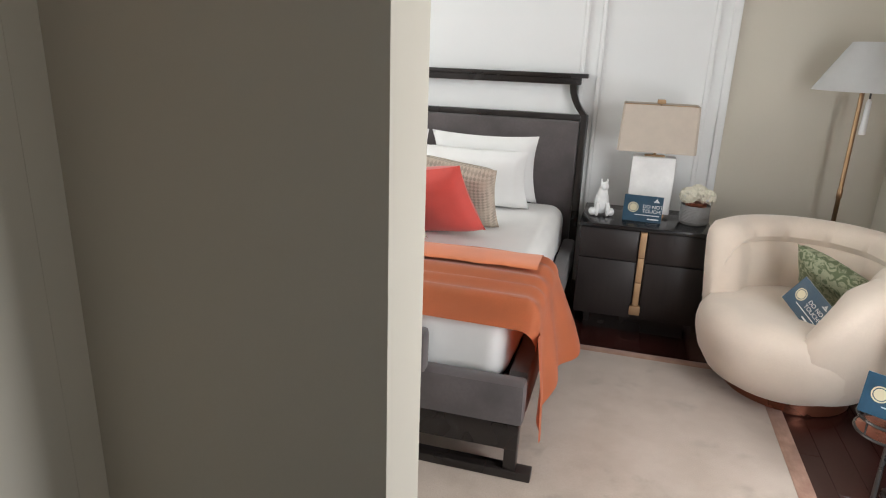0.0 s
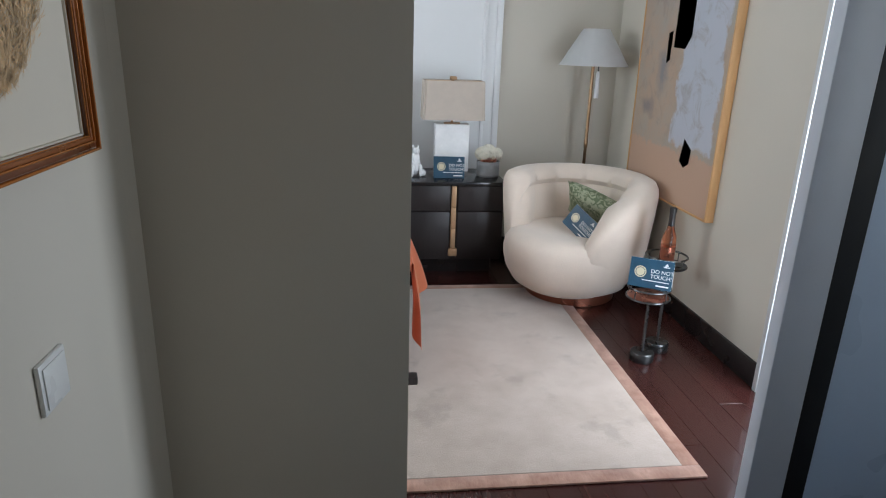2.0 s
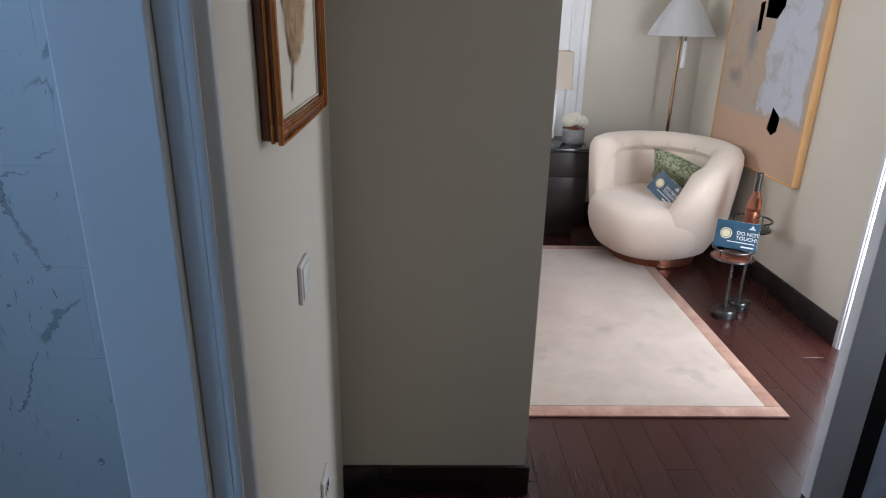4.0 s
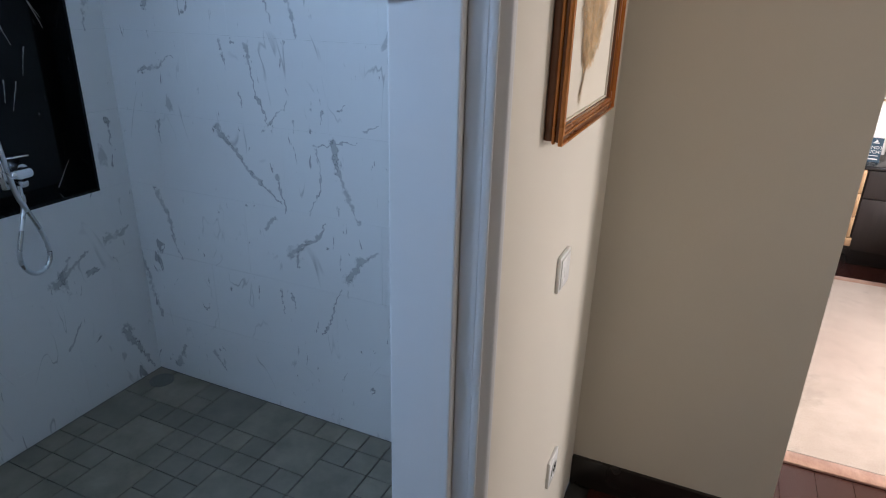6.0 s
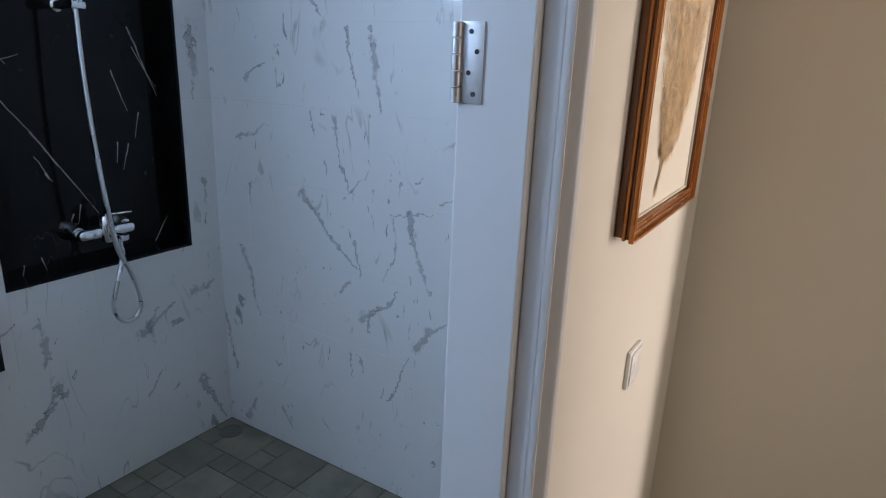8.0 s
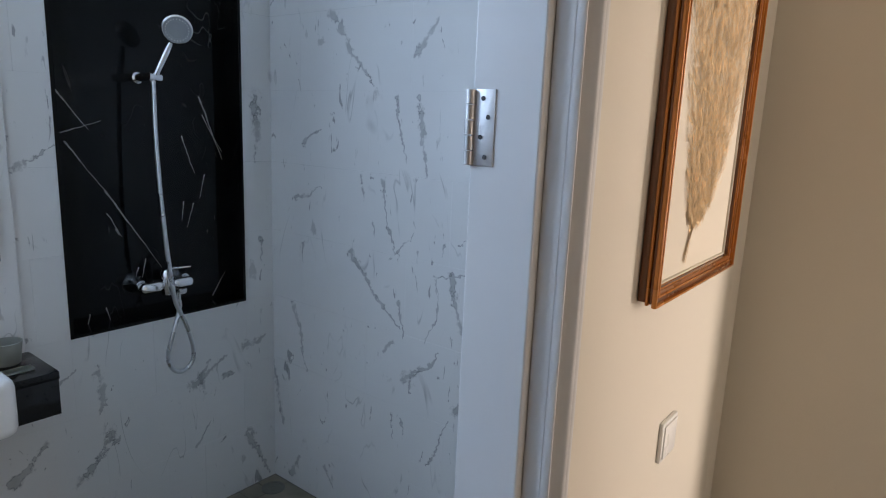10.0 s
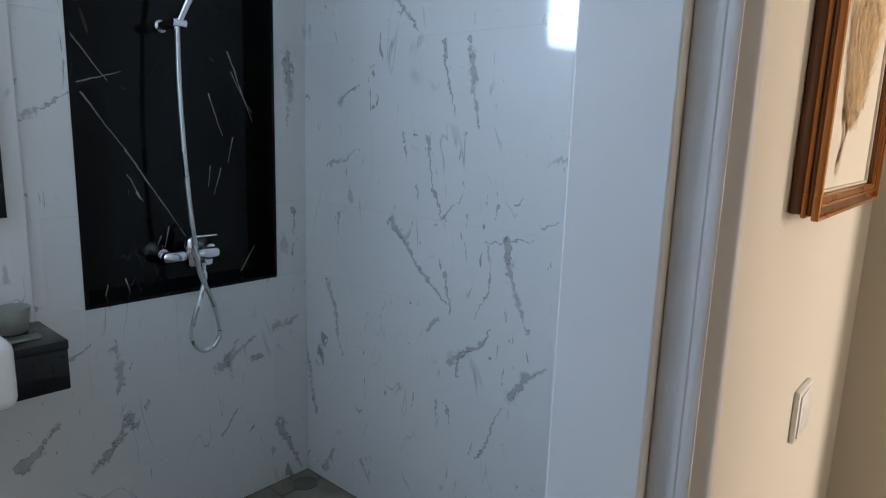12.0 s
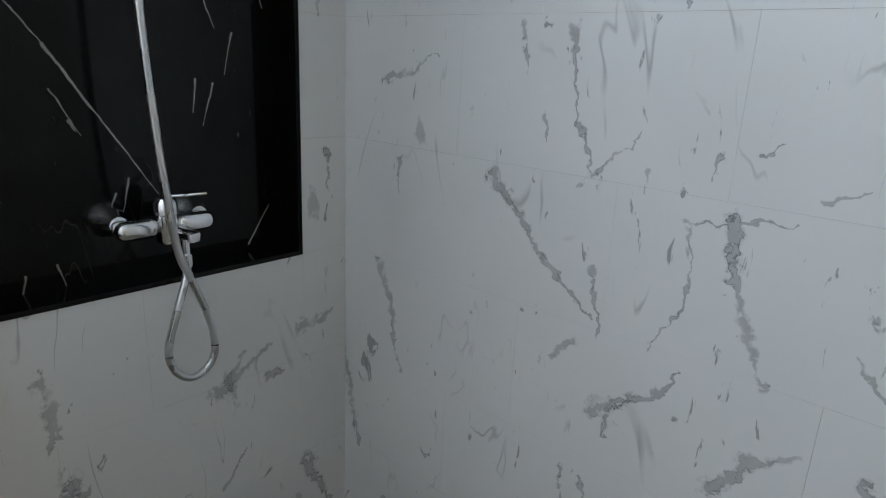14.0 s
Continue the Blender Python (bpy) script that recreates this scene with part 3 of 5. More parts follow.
struct("trim", moulding(0.045, 0.685, 0.3, 2.55), MAT_WHITE, "white picture-frame wall moulding", "moulding", True)
struct("trim_bed", moulding(-1.6, -0.03, 0.3, 2.55), MAT_WHITE, "white picture-frame wall moulding", "moulding", True)
struct("trim_edge", boxes((0.75, 0.795, YB - 0.03, YB + 0.001, 0, CZ), bev=0.006), MAT_WHITE, "white edge moulding of the panelling", "moulding", True)

# balcony door: casing, threshold and one leaf standing open
struct("balcony_casing", boxes((XR - 0.022, XR + 0.02, BY1 + 0.001, BY1 + 0.03, 0, BTOP + 0.1), (XR - 0.016, XR + 0.012, BY1 - 0.008, BY1 + 0.001, 0, BTOP), (XR + 0.012, XR + 0.04, BY1 - 0.014, BY1 + 0.001, 0, BTOP),
                               (XR + 0.04, XR + 0.048, BY1 - 0.006, BY1 + 0.001, 0, BTOP), (XR + 0.048, XR + 0.18, BY1 - 0.022, BY1 + 0.001, 0, BTOP),
                               (XR - 0.022, XR + 0.02, BY0 - 0.052, BY0 - 0.001, 0, BTOP + 0.1), (XR - 0.022, XR + 0.02, BY0 - 0.001, BY1 + 0.001, BTOP, BTOP + 0.1), bev=0.002), MAT_TRIM,
       "white stepped casing of the balcony door", "door frame", True)


def balcony_leaf():
    d = thing("balcony_door", pose(0.894, 1.40, 0.006), "open grey balcony door leaf with a black edge strip", "door")
    part("stile", boxes((0, 0.114, 0, 0.045, 0, 2.25), bev=0.003), MAT_ALU, d)
    part("gasket", boxes((0.114, 0.186, 0.008, 0.04, 0, 2.25), bev=0.002), MAT_RUBBER, d, "black rubber edge strip")
    part("panel", boxes((0.186, 0.66, 0.012, 0.034, 0, 2.25), bev=0.002), MAT_PANEL, d, "solid pale blue-grey panel")
    part("stile", boxes((0.66, 0.74, 0, 0.045, 0, 2.25), bev=0.003), MAT_ALU, d)


balcony_leaf()

# bathroom window in the outer wall
win = tagged(new("window_1", to_mesh("window_1", boxes((TX - 0.2, TX - 0.14, WY0, WY0 + 0.04, WZ0, WZ1), (TX - 0.2, TX - 0.14, WY1 - 0.04, WY1, WZ0, WZ1), (TX - 0.2, TX - 0.14, WY0 + 0.04, WY1 - 0.04, WZ0, WZ0 + 0.04),
             (TX - 0.2, TX - 0.14, WY0 + 0.04, WY1 - 0.04, WZ1 - 0.04, WZ1)), MAT_TRIM)), "small high white bathroom window", "window", kind="structure")
pane = part("pane", boxes((TX - 0.175, TX - 0.17, WY0 + 0.04, WY1 - 0.04, WZ0 + 0.04, WZ1 - 0.04)), MAT_GLASS, win, "clear glass pane", False)
pane.visible_shadow = False

# niche lining
struct("niche_lining", boxes((NX - 0.012, NX, NY0, NY1, NZ0, NZ1), (NX, TX + 0.003, NY1 - 0.012, NY1 + 0.0, NZ0 + 0.012, NZ1), (NX, TX + 0.003, NY0, NY0 + 0.012, NZ0 + 0.012, NZ1), (NX, TX + 0.003, NY0, NY1, NZ0, NZ0 + 0.012),
                             (NX, TX + 0.003, NY0 + 0.012, NY1 - 0.012, NZ1 - 0.012, NZ1), bev=0.0015), MAT_MARBLE_D, "polished black marble lining of the shower niche", "niche")

# ---- soft shapes ----
def pillow_bm(w, h, t, nu=22, nv=18, seed=1, ear=0.04, wrinkle=0.006):
    """A stuffed cushion lying in x and z, with pulled-out corners and soft creases; its back at y 0."""
    bm = bmesh.new()
    rows = {}
    for side in (1, -1):
        for i in range(nu + 1):
            for j in range(nv + 1):
                u, v = -1 + 2 * i / nu, -1 + 2 * j / nv
                edge = i in (0, nu) or j in (0, nv)
                if edge and side == -1:
                    continue
                pinch_u, pinch_v = 1 - 0.09 * (1 - v * v), 1 - 0.09 * (1 - u * u)
                puff = ((1 - u ** 4) * (1 - v ** 4)) ** 0.55
                x, z = u * w / 2 * pinch_u ** (1 if abs(u) > 0.6 else 0.5), v * h / 2 * pinch_v
                k = noise.noise(Vector((u * 2.2 + seed, v * 2.2, side * 3.0 + seed)))
                y = side * t / 2 * puff + wrinkle * k * puff
                rows[side, i, j] = bm.verts.new((x, y, z + h / 2))
    for side in (1, -1):
        for i in range(nu):
            for j in range(nv):
                q = []
                for a, c in ((i, j), (i + 1, j), (i + 1, j + 1), (i, j + 1)):
                    e = a in (0, nu) or c in (0, nv)
                    q.append(rows[1 if e else side, a, c])
                try:
                    bm.faces.new(q)
                except ValueError:
                    pass
    bmesh.ops.recalc_face_normals(bm, faces=bm.faces[:])
    return bm


# ---- bedroom: rug ----
def rug():
    d = thing("rug", pose(0, 0, 0), "beige wool rug with a pinkish woven border on dark planks", "rug")
    x0, x1, y0, y1, b = -1.95, 1.093, 1.875, 3.885, 0.068
    bm = bmesh.new()
    box(bm, x0 + b, x1 - b, y0 + b, y1 - b, 0.0, 0.013, bev=0.004)
    part("field", bm, MAT_RUG, d)
    part("border", boxes((x0, x1, y0, y0 + b, 0, 0.0115), (x0, x1, y1 - b, y1, 0, 0.0115), (x0, x0 + b, y0 + b, y1 - b, 0, 0.0115), (x1 - b, x1, y0 + b, y1 - b, 0, 0.0115), bev=0.004), MAT_RUGB, d, "pinkish tan woven border")


rug()


# ---- bedroom: bed ----
def bed():
    d = thing("bed", pose(0, 0, 0), "dark wooden bed with grey velvet headboard and rails", "bed")
    L, R, Y = -1.66, 0.022, 4.6
    part("post", boxes((R - 0.045, R, Y - 0.03, Y + 0.03, 0.013, 1.19), bev=0.004), MAT_BLACKWOOD, d)
    part("post", boxes((L, L + 0.045, Y - 0.03, Y + 0.03, 0.013, 1.19), bev=0.004), MAT_BLACKWOOD, d)
    part("headboard_rail", boxes((L + 0.045, R - 0.045, Y - 0.028, Y + 0.028, 1.155, 1.19), bev=0.003), MAT_BLACKWOOD, d)
    part("headboard_top", boxes((L + 0.02, R - 0.02, Y - 0.045, Y + 0.035, 1.405, 1.43), (L + 0.06, R - 0.06, Y - 0.03, Y + 0.03, 1.365, 1.405), bev=0.004), MAT_BLACKWOOD, d)
    for s, e in ((1, R), (-1, L)):
        bm = bmesh.new()
        prof = []
        for k in range(13):
            a = k / 12
            xo = -0.085 * (1 - (1 - a) ** 2)
            prof.append((e + s * xo, 1.18 + 0.19 * a))
        rings = []
        for x, z in prof:
            rings.append([bm.verts.new(c) for c in ((x, Y - 0.028, z), (x, Y + 0.028, z), (x - s * 0.04, Y + 0.028, z), (x - s * 0.04, Y - 0.028, z))])
        for p, q in zip(rings, rings[1:]):
            for k in range(4):
                bm.faces.new((p[k], p[(k + 1) % 4], q[(k + 1) % 4], q[k]))
        bm.faces.new(rings[0])
        bm.faces.new(rings[-1])
        bmesh.ops.recalc_face_normals(bm, faces=bm.faces[:])
        part("scroll_bracket", bm, MAT_BLACKWOOD, d)
    part("headboard_panel", boxes((L + 0.047, R - 0.047, Y - 0.045, Y + 0.015, 0.3, 1.153), bev=0.012), MAT_VELVET, d, "grey velvet upholstered panel")
    part("side_rail", boxes((R - 0.075, R, 2.69, Y - 0.05, 0.235, 0.42), bev=0.018), MAT_VELVET, d, "grey velvet rail")
    part("side_rail", boxes((L, L + 0.075, 2.69, Y - 0.05, 0.235, 0.42), bev=0.018), MAT_VELVET, d, "grey velvet rail")
    part("foot_rail", boxes((L, R, 2.6, 2.688, 0.238, 0.405), bev=0.018), MAT_VELVET, d, "grey velvet rail")
    part("foot_panel", boxes((-1.29, -0.345, 2.57, 2.64, 0.4, 0.57), bev=0.02), MAT_VELVET, d, "raised grey velvet panel")
    part("foot_beam", boxes((L + 0.01, R - 0.012, 2.605, 2.665, 0.135, 0.24), bev=0.004), MAT_BLACKWOOD, d)
    part("sled_bar", boxes((L - 0.03, R + 0.045, 2.6, 2.66, 0.0135, 0.05), bev=0.004), MAT_BLACKWOOD, d)
    part("leg", boxes((R - 0.06, R - 0.014, 2.606, 2.664, 0.048, 0.137), bev=0.003), MAT_BLACKWOOD, d)
    part("leg", boxes((L + 0.012, L + 0.058, 2.606, 2.664, 0.048, 0.137), bev=0.003), MAT_BLACKWOOD, d)
    part("slat_base", boxes((L + 0.08, R - 0.08, 2.69, Y - 0.06, 0.28, 0.33)), MAT_BLACKWOOD, d)


bed()


def mattress():
    bm = bmesh.new()
    box(bm, -1.575, -0.06, 2.695, 4.54, 0.332, 0.645, bev=0.09, seg=6)
    bmesh.ops.subdivide_edges(bm, edges=[e for e in bm.edges if e.calc_length() > 0.3], cuts=36, use_grid_fill=True)
    for v in bm.verts:
        front = max(0.0, min(1.0, (2.82 - v.co.y) / 0.12))
        side = max(0.0, min(1.0, (v.co.x + 0.14) / 0.08))
        w = noise.noise(Vector((v.co.x * 9, v.co.y * 3, v.co.z * 2.0)))
        v.co.y += front * 0.022 * w
        v.co.x += side * 0.008 * noise.noise(Vector((1, v.co.y * 8, v.co.z * 2)))
        v.co.z += 0.007 * noise.noise(Vector((v.co.x * 4, v.co.y * 4, 2))) * (1 - front)
    solo("mattress", bm, MAT_LINEN, "thick mattress in a creased white fitted sheet", "mattress")


mattress()


def throw():
    """A folded blanket across the bed, hanging over one side."""
    bm = bmesh.new()
    nu, nv = 76, 46
    rows = []
    for j in range(nv + 1):
        v = j / nv
        y = 2.672 + 0.64 * v
        drop = 0.50 - 0.10 * v + 0.025 * math.sin(v * 9)
        line = []
        for i in range(nu + 1):
            u = i / nu
            top = 1.55
            s = u * (top + drop)
            fold = 0.019 * math.sin(v * 30 + 5 * u + 2.2 * noise.noise(Vector((u * 3, v * 3, 1)))) * (0.4 + 0.6 * abs(noise.noise(Vector((u * 4, v * 5, 4)))))
            yy = y + 0.02 * noise.noise(Vector((u * 5, 0, v))) * (1 if j in (0, nv) else 0.4)
            if s < top - 0.05:
                x, z = -1.555 + s, 0.672 + fold
            else:
                a = s - (top - 0.05)
                r = 0.075
                ang = min(a / r, math.pi / 2)
                x = -1.535 + top - 0.05 + r * math.sin(ang)
                z = 0.672 - r * (1 - math.cos(ang)) + fold * math.cos(ang)
                if a > r * math.pi / 2:
                    h = a - r * math.pi / 2
                    wave = 0.02 * math.sin(v * 15 + 1.0) * (h / 0.4) ** 0.8
                    x += 0.10 * min(h, 0.25) + wave + 0.30 * h * v * v
                    z -= h * 0.98
                    yy += (0.10 * h * (2 * v - 1)) + 0.06 * h * v
            if v < 0.12 and s < top + 0.08:
                z -= 0.9 * (0.12 - v) * 0.77
            line.append(bm.verts.new((x, yy, z)))
        rows.append(line)
    for a, b in zip(rows, rows[1:]):
        for i in range(nu):
            bm.faces.new((a[i], a[i + 1], b[i + 1], b[i]))
    bmesh.ops.solidify(bm, geom=bm.faces[:], thickness=0.008)
    bmesh.ops.recalc_face_normals(bm, faces=bm.faces[:])
    d = thing("throw_blanket", pose(0, 0, 0), "rumpled orange throw hanging over the edge of the mattress", "blanket")
    part("blanket", bm, MAT_ORANGE, d)
    bm = bmesh.new()
    nv2 = 10
    rows = []
    for j in range(nv2 + 1):
        a = math.pi * (j / nv2)
        rows.append([bm.verts.new((-1.555 + 1.525 * i / 30, 3.21 + 0.095 - 0.1 * (1 - math.cos(a)), 0.676 + 0.016 * math.sin(a) + 0.004 * noise.noise(Vector((i * 0.5, j * 0.3, 3))))) for i in range(31)])
    for p, q in zip(rows, rows[1:]):
        for i in range(30):
            bm.faces.new((p[i], p[i + 1], q[i + 1], q[i]))
    bmesh.ops.recalc_face_normals(bm, faces=bm.faces[:])
    part("folded_hem", bm, MAT_ORANGE, d)


throw()


def fancy_fabric():
    m, t, n, l, bs = nodes_of("beige_diamond_weave")
    co = n.new("ShaderNodeTexCoord")
    mp = n.new("ShaderNodeMapping")
    mp.inputs["Rotation"].default_value = (0, radians(45), 0)
    mp.inputs["Scale"].default_value = (70, 0.01, 70)
    l.new(co.outputs["Object"], mp.inputs[0])
    ck = n.new("ShaderNodeTexChecker")
    ck.inputs["Scale"].default_value = 1.0
    l.new(mp.outputs[0], ck.inputs["Vector"])
    worn = noise_tex(n, l, 12, 3)
    c = mix_rgb(n, l, ck.outputs["Fac"], (0.5, 0.42, 0.34), (0.3, 0.26, 0.22))
    c = mix_rgb(n, l, ramp(n, l, worn, 0.4, 0.6, 0, 0.7), c, (0.5, 0.43, 0.35))
    l.new(c, bs.inputs["Base Color"])
    bs.inputs["Roughness"].default_value = 0.8
    return m


MAT_DIAMOND = fancy_fabric()
solo("pillow", pillow_bm(0.66, 0.44, 0.17, seed=1), MAT_LINEN, "plump white cotton pillow leaning on the headboard", "pillow", pose(-0.56, 4.46, 0.645, 14, 0, 0), group="white pillows")
solo("pillow", pillow_bm(0.64, 0.40, 0.17, seed=3), MAT_LINEN, "plump white cotton pillow in front of another", "pillow", pose(-0.57, 4.30, 0.645, 24, 0, -2), group="white pillows")
solo("pillow", pillow_bm(0.66, 0.44, 0.17, seed=5), MAT_LINEN, "plump white cotton pillow on the far half of the bed", "pillow", pose(-1.24, 4.46, 0.645, 14, 0, 0), group="white pillows")
solo("cushion", pillow_bm(0.45, 0.42, 0.15, seed=7), MAT_DIAMOND, "beige cushion with a diamond weave", "cushion", pose(-0.56, 3.86, 0.655, 32, 6, -6))
solo("cushion", pillow_bm(0.46, 0.43, 0.16, seed=9), MAT_RED, "plump coral red cushion leaning on other cushions", "cushion", pose(-0.58, 3.62, 0.655, 34, -8, -10))
solo("cushion", pillow_bm(0.34, 0.26, 0.12, seed=11), MAT_BEIGE, "small cream linen cushion", "cushion", pose(-0.78, 3.44, 0.66, 32, 0, -4))


# ---- bedroom: nightstand and what stands on it ----
def nightstand():
    d = thing("nightstand", pose(0.065, 4.085, 0), "black-stained nightstand with a brass centre strip", "nightstand")
    W, D = 0.70, 0.50
    part("body", boxes((0.01, W - 0.01, 0.025, D, 0.115, 0.63), bev=0.004), MAT_EBONY, d)
    part("plinth", boxes((0.07, W - 0.07, 0.1, D - 0.03, 0.0, 0.115)), MAT_BLACKWOOD, d)
    part("top", boxes((0.0, W, -0.005, D + 0.005, 0.632, 0.656), bev=0.005), MAT_TOPGLOSS, d, "polished black top")
    for x0, x1 in ((0.012, 0.325), (0.375, W - 0.012)):
        for z0, z1 in ((0.12, 0.452), (0.456, 0.628)):
            part("drawer_front", boxes((x0, x1, 0.006, 0.026, z0, z1), bev=0.004), MAT_EBONY, d)
    for z0, z1 in ((0.20, 0.335), (0.339, 0.48), (0.484, 0.628)):
        part("brass_strip", boxes((0.333, 0.367, 0.0, 0.026, z0, z1), bev=0.003), MAT_BRASS, d, "brushed brass strip")
    part("brass_foot", boxes((0.320, 0.380, -0.006, 0.03, 0.145, 0.198), bev=0.004), MAT_BRASS, d, "square brass foot plate")


nightstand()


def table_lamp():
    d = thing("table_lamp", pose(0.425, 4.40, 0.656), "table lamp with alabaster block base and beige rectangular shade", "lamp")
    part("foot", boxes((-0.09, 0.09, -0.06, 0.06, 0, 0.02), bev=0.003), MAT_BRASS, d, "brass foot plate")
    part("base", boxes((-0.118, 0.118, -0.045, 0.045, 0.02, 0.345), bev=0.006), MAT_STONEW, d, "white alabaster block")
    part("neck", tube([(0, 0, 0.345), (0, 0, 0.44)], 0.008), MAT_BRASS, d)
    part("collar", boxes((-0.055, 0.055, -0.02, 0.02, 0.345, 0.353), bev=0.002), MAT_BRASS, d)
    bm = bmesh.new()
    rings = []
    for z, w, dd in ((0.38, 0.21, 0.125), (0.635, 0.2, 0.118)):
        rings.append([bm.verts.new((sx * w, sy * dd, z)) for sx, sy in ((-1, -1), (1, -1), (1, 1), (-1, 1))])
    for k in range(4):
        bm.faces.new((rings[0][k], rings[0][(k + 1) % 4], rings[1][(k + 1) % 4], rings[1][k]))
    bmesh.ops.bevel(bm, geom=[e for e in bm.edges if abs(e.verts[0].co.z - e.verts[1].co.z) > 0.1], offset=0.012, segments=3, affect="EDGES")
    bmesh.ops.solidify(bm, geom=bm.faces[:], thickness=0.003)
    part("shade", bm, MAT_SHADE, d, "beige linen shade")
    part("finial", boxes((-0.022, 0.022, -0.022, 0.022, 0.637, 0.66), (-0.005, 0.005, -0.005, 0.005, 0.43, 0.64), bev=0.003), MAT_BRASS, d, "square brass finial")
    part("spider", boxes((-0.198, 0.198, -0.003, 0.003, 0.628, 0.632), (-0.003, 0.003, -0.115, 0.115, 0.628, 0.632)), MAT_BRASS, d)


table_lamp()


def figurine():
    """A seated animal, modelled as one plain shape."""
    bm = bmesh.new()

    def blob(x, y, z, rx, ry, rz):
        vs = bmesh.ops.create_icosphere(bm, subdivisions=2, radius=1.0)["verts"]
        for v in vs:
            v.co = Vector((x + v.co.x * rx, y + v.co.y * ry, z + v.co.z * rz))
    blob(0, 0, 0.075, 0.042, 0.042, 0.072)
    blob(0.0, -0.012, 0.125, 0.03, 0.032, 0.05)
    blob(0.004, -0.02, 0.172, 0.024, 0.028, 0.026)
    blob(-0.002, -0.045, 0.168, 0.012, 0.018, 0.012)
    blob(-0.014, -0.012, 0.2, 0.007, 0.006, 0.016)
    blob(0.018, -0.012, 0.2, 0.007, 0.006, 0.016)
    blob(-0.03, -0.045, 0.045, 0.014, 0.014, 0.045)
    blob(0.03, -0.045, 0.045, 0.014, 0.014, 0.045)
    blob(-0.052, -0.02, 0.024, 0.022, 0.034, 0.024)
    blob(0.052, -0.02, 0.024, 0.022, 0.034, 0.024)
    for v in bm.verts:
        v.co += v.co.normalized() * 0.003 * noise.noise(v.co * 60)
        v.co.z = max(v.co.z, 0.0)
    ob = solo("figurine", bm, MAT_CERAMIC, "small white ceramic seated animal figurine on the nightstand", "figurine", pose(0.165, 4.29, 0.656, 0, 0, 12))
    fuse = ob.modifiers.new("fuse", "REMESH")
    fuse.mode, fuse.voxel_size, fuse.use_smooth_shade = "VOXEL", 0.004, True


figurine()


def sign_card(m, label):
    """A folded tent card with a printed front."""
    d = thing("sign_card", m, label, "sign", "notice cards")
    w, h, lean = 0.21, 0.142, 0.035
    bm = bmesh.new()
    for s in (-1, 1):
        vs = [bm.verts.new(c) for c in ((-w / 2, s * lean, 0), (w / 2, s * lean, 0), (w / 2, 0, h), (-w / 2, 0, h))]
        bm.faces.new(vs)
    bmesh.ops.remove_doubles(bm, verts=bm.verts[:], dist=1e-5)
    bmesh.ops.recalc_face_normals(bm, faces=bm.faces[:])
    bmesh.ops.solidify(bm, geom=bm.faces[:], thickness=0.0012)
    part("board", bm, MAT_CARDW, d, "white folded card")
    tilt = math.degrees(math.atan2(h, lean))
    face = pose(0, -lean - 0.0018, 0, tilt, 0, 0)
    ob = part("print", boxes((-w / 2, w / 2, 0.0, 0.146, 0, 0.0006)), MAT_CARD, d, "dark blue printed face", False)
    ob.matrix_local = face
    ring = lathe([(0.024, 0), (0.024, 0.001), (0.029, 0.001), (0.029, 0)], 28)
    ob2 = part("emblem", lathe([(0.0205, 0.0), (0.0205, 0.0008)], 28), MAT_CARDG, d, "round pale gold emblem", False)
    ob2.matrix_local = face @ pose(-0.052, 0.078, 0.0006)
    ob3 = part("emblem_ring", ring, MAT_CARDG, d, "", False)
    ob3.matrix_local = face @ pose(-0.052, 0.078, 0.0005)
    for k, (body, y) in enumerate((("DO NOT", 0.078), ("TOUCH!", 0.052))):
        put_text("lettering", body, 0.027, MAT_CARDW, d, face @ pose(-0.002, y, 0.0012))
    for x0, x1, y0, y1 in ((-0.04, 0.092, 0.036, 0.040), (0.03, 0.092, 0.014, 0.021), (0.055, 0.085, 0.113, 0.118)):
        o = part("print_line", boxes((x0, x1, y0, y1, 0, 0.0006)), MAT_CARDW, d, "white line of small print", False)
        o.matrix_local = face @ pose(0, 0, 0.0006)
    tri = bmesh.new()
    vs = [tri.verts.new(c) for c in ((0.06, 0.12, 0.0012), (0.08, 0.12, 0.0012), (0.07, 0.136, 0.0012))]
    tri.faces.new(vs)
    bmesh.ops.solidify(tri, geom=tri.faces[:], thickness=0.0005)
    o = part("print_mark", tri, MAT_CARDW, d, "", False)
    o.matrix_local = face


sign_card(pose(0.395, 4.255, 0.656, 0, 0, -4), "dark blue notice card standing on the nightstand")


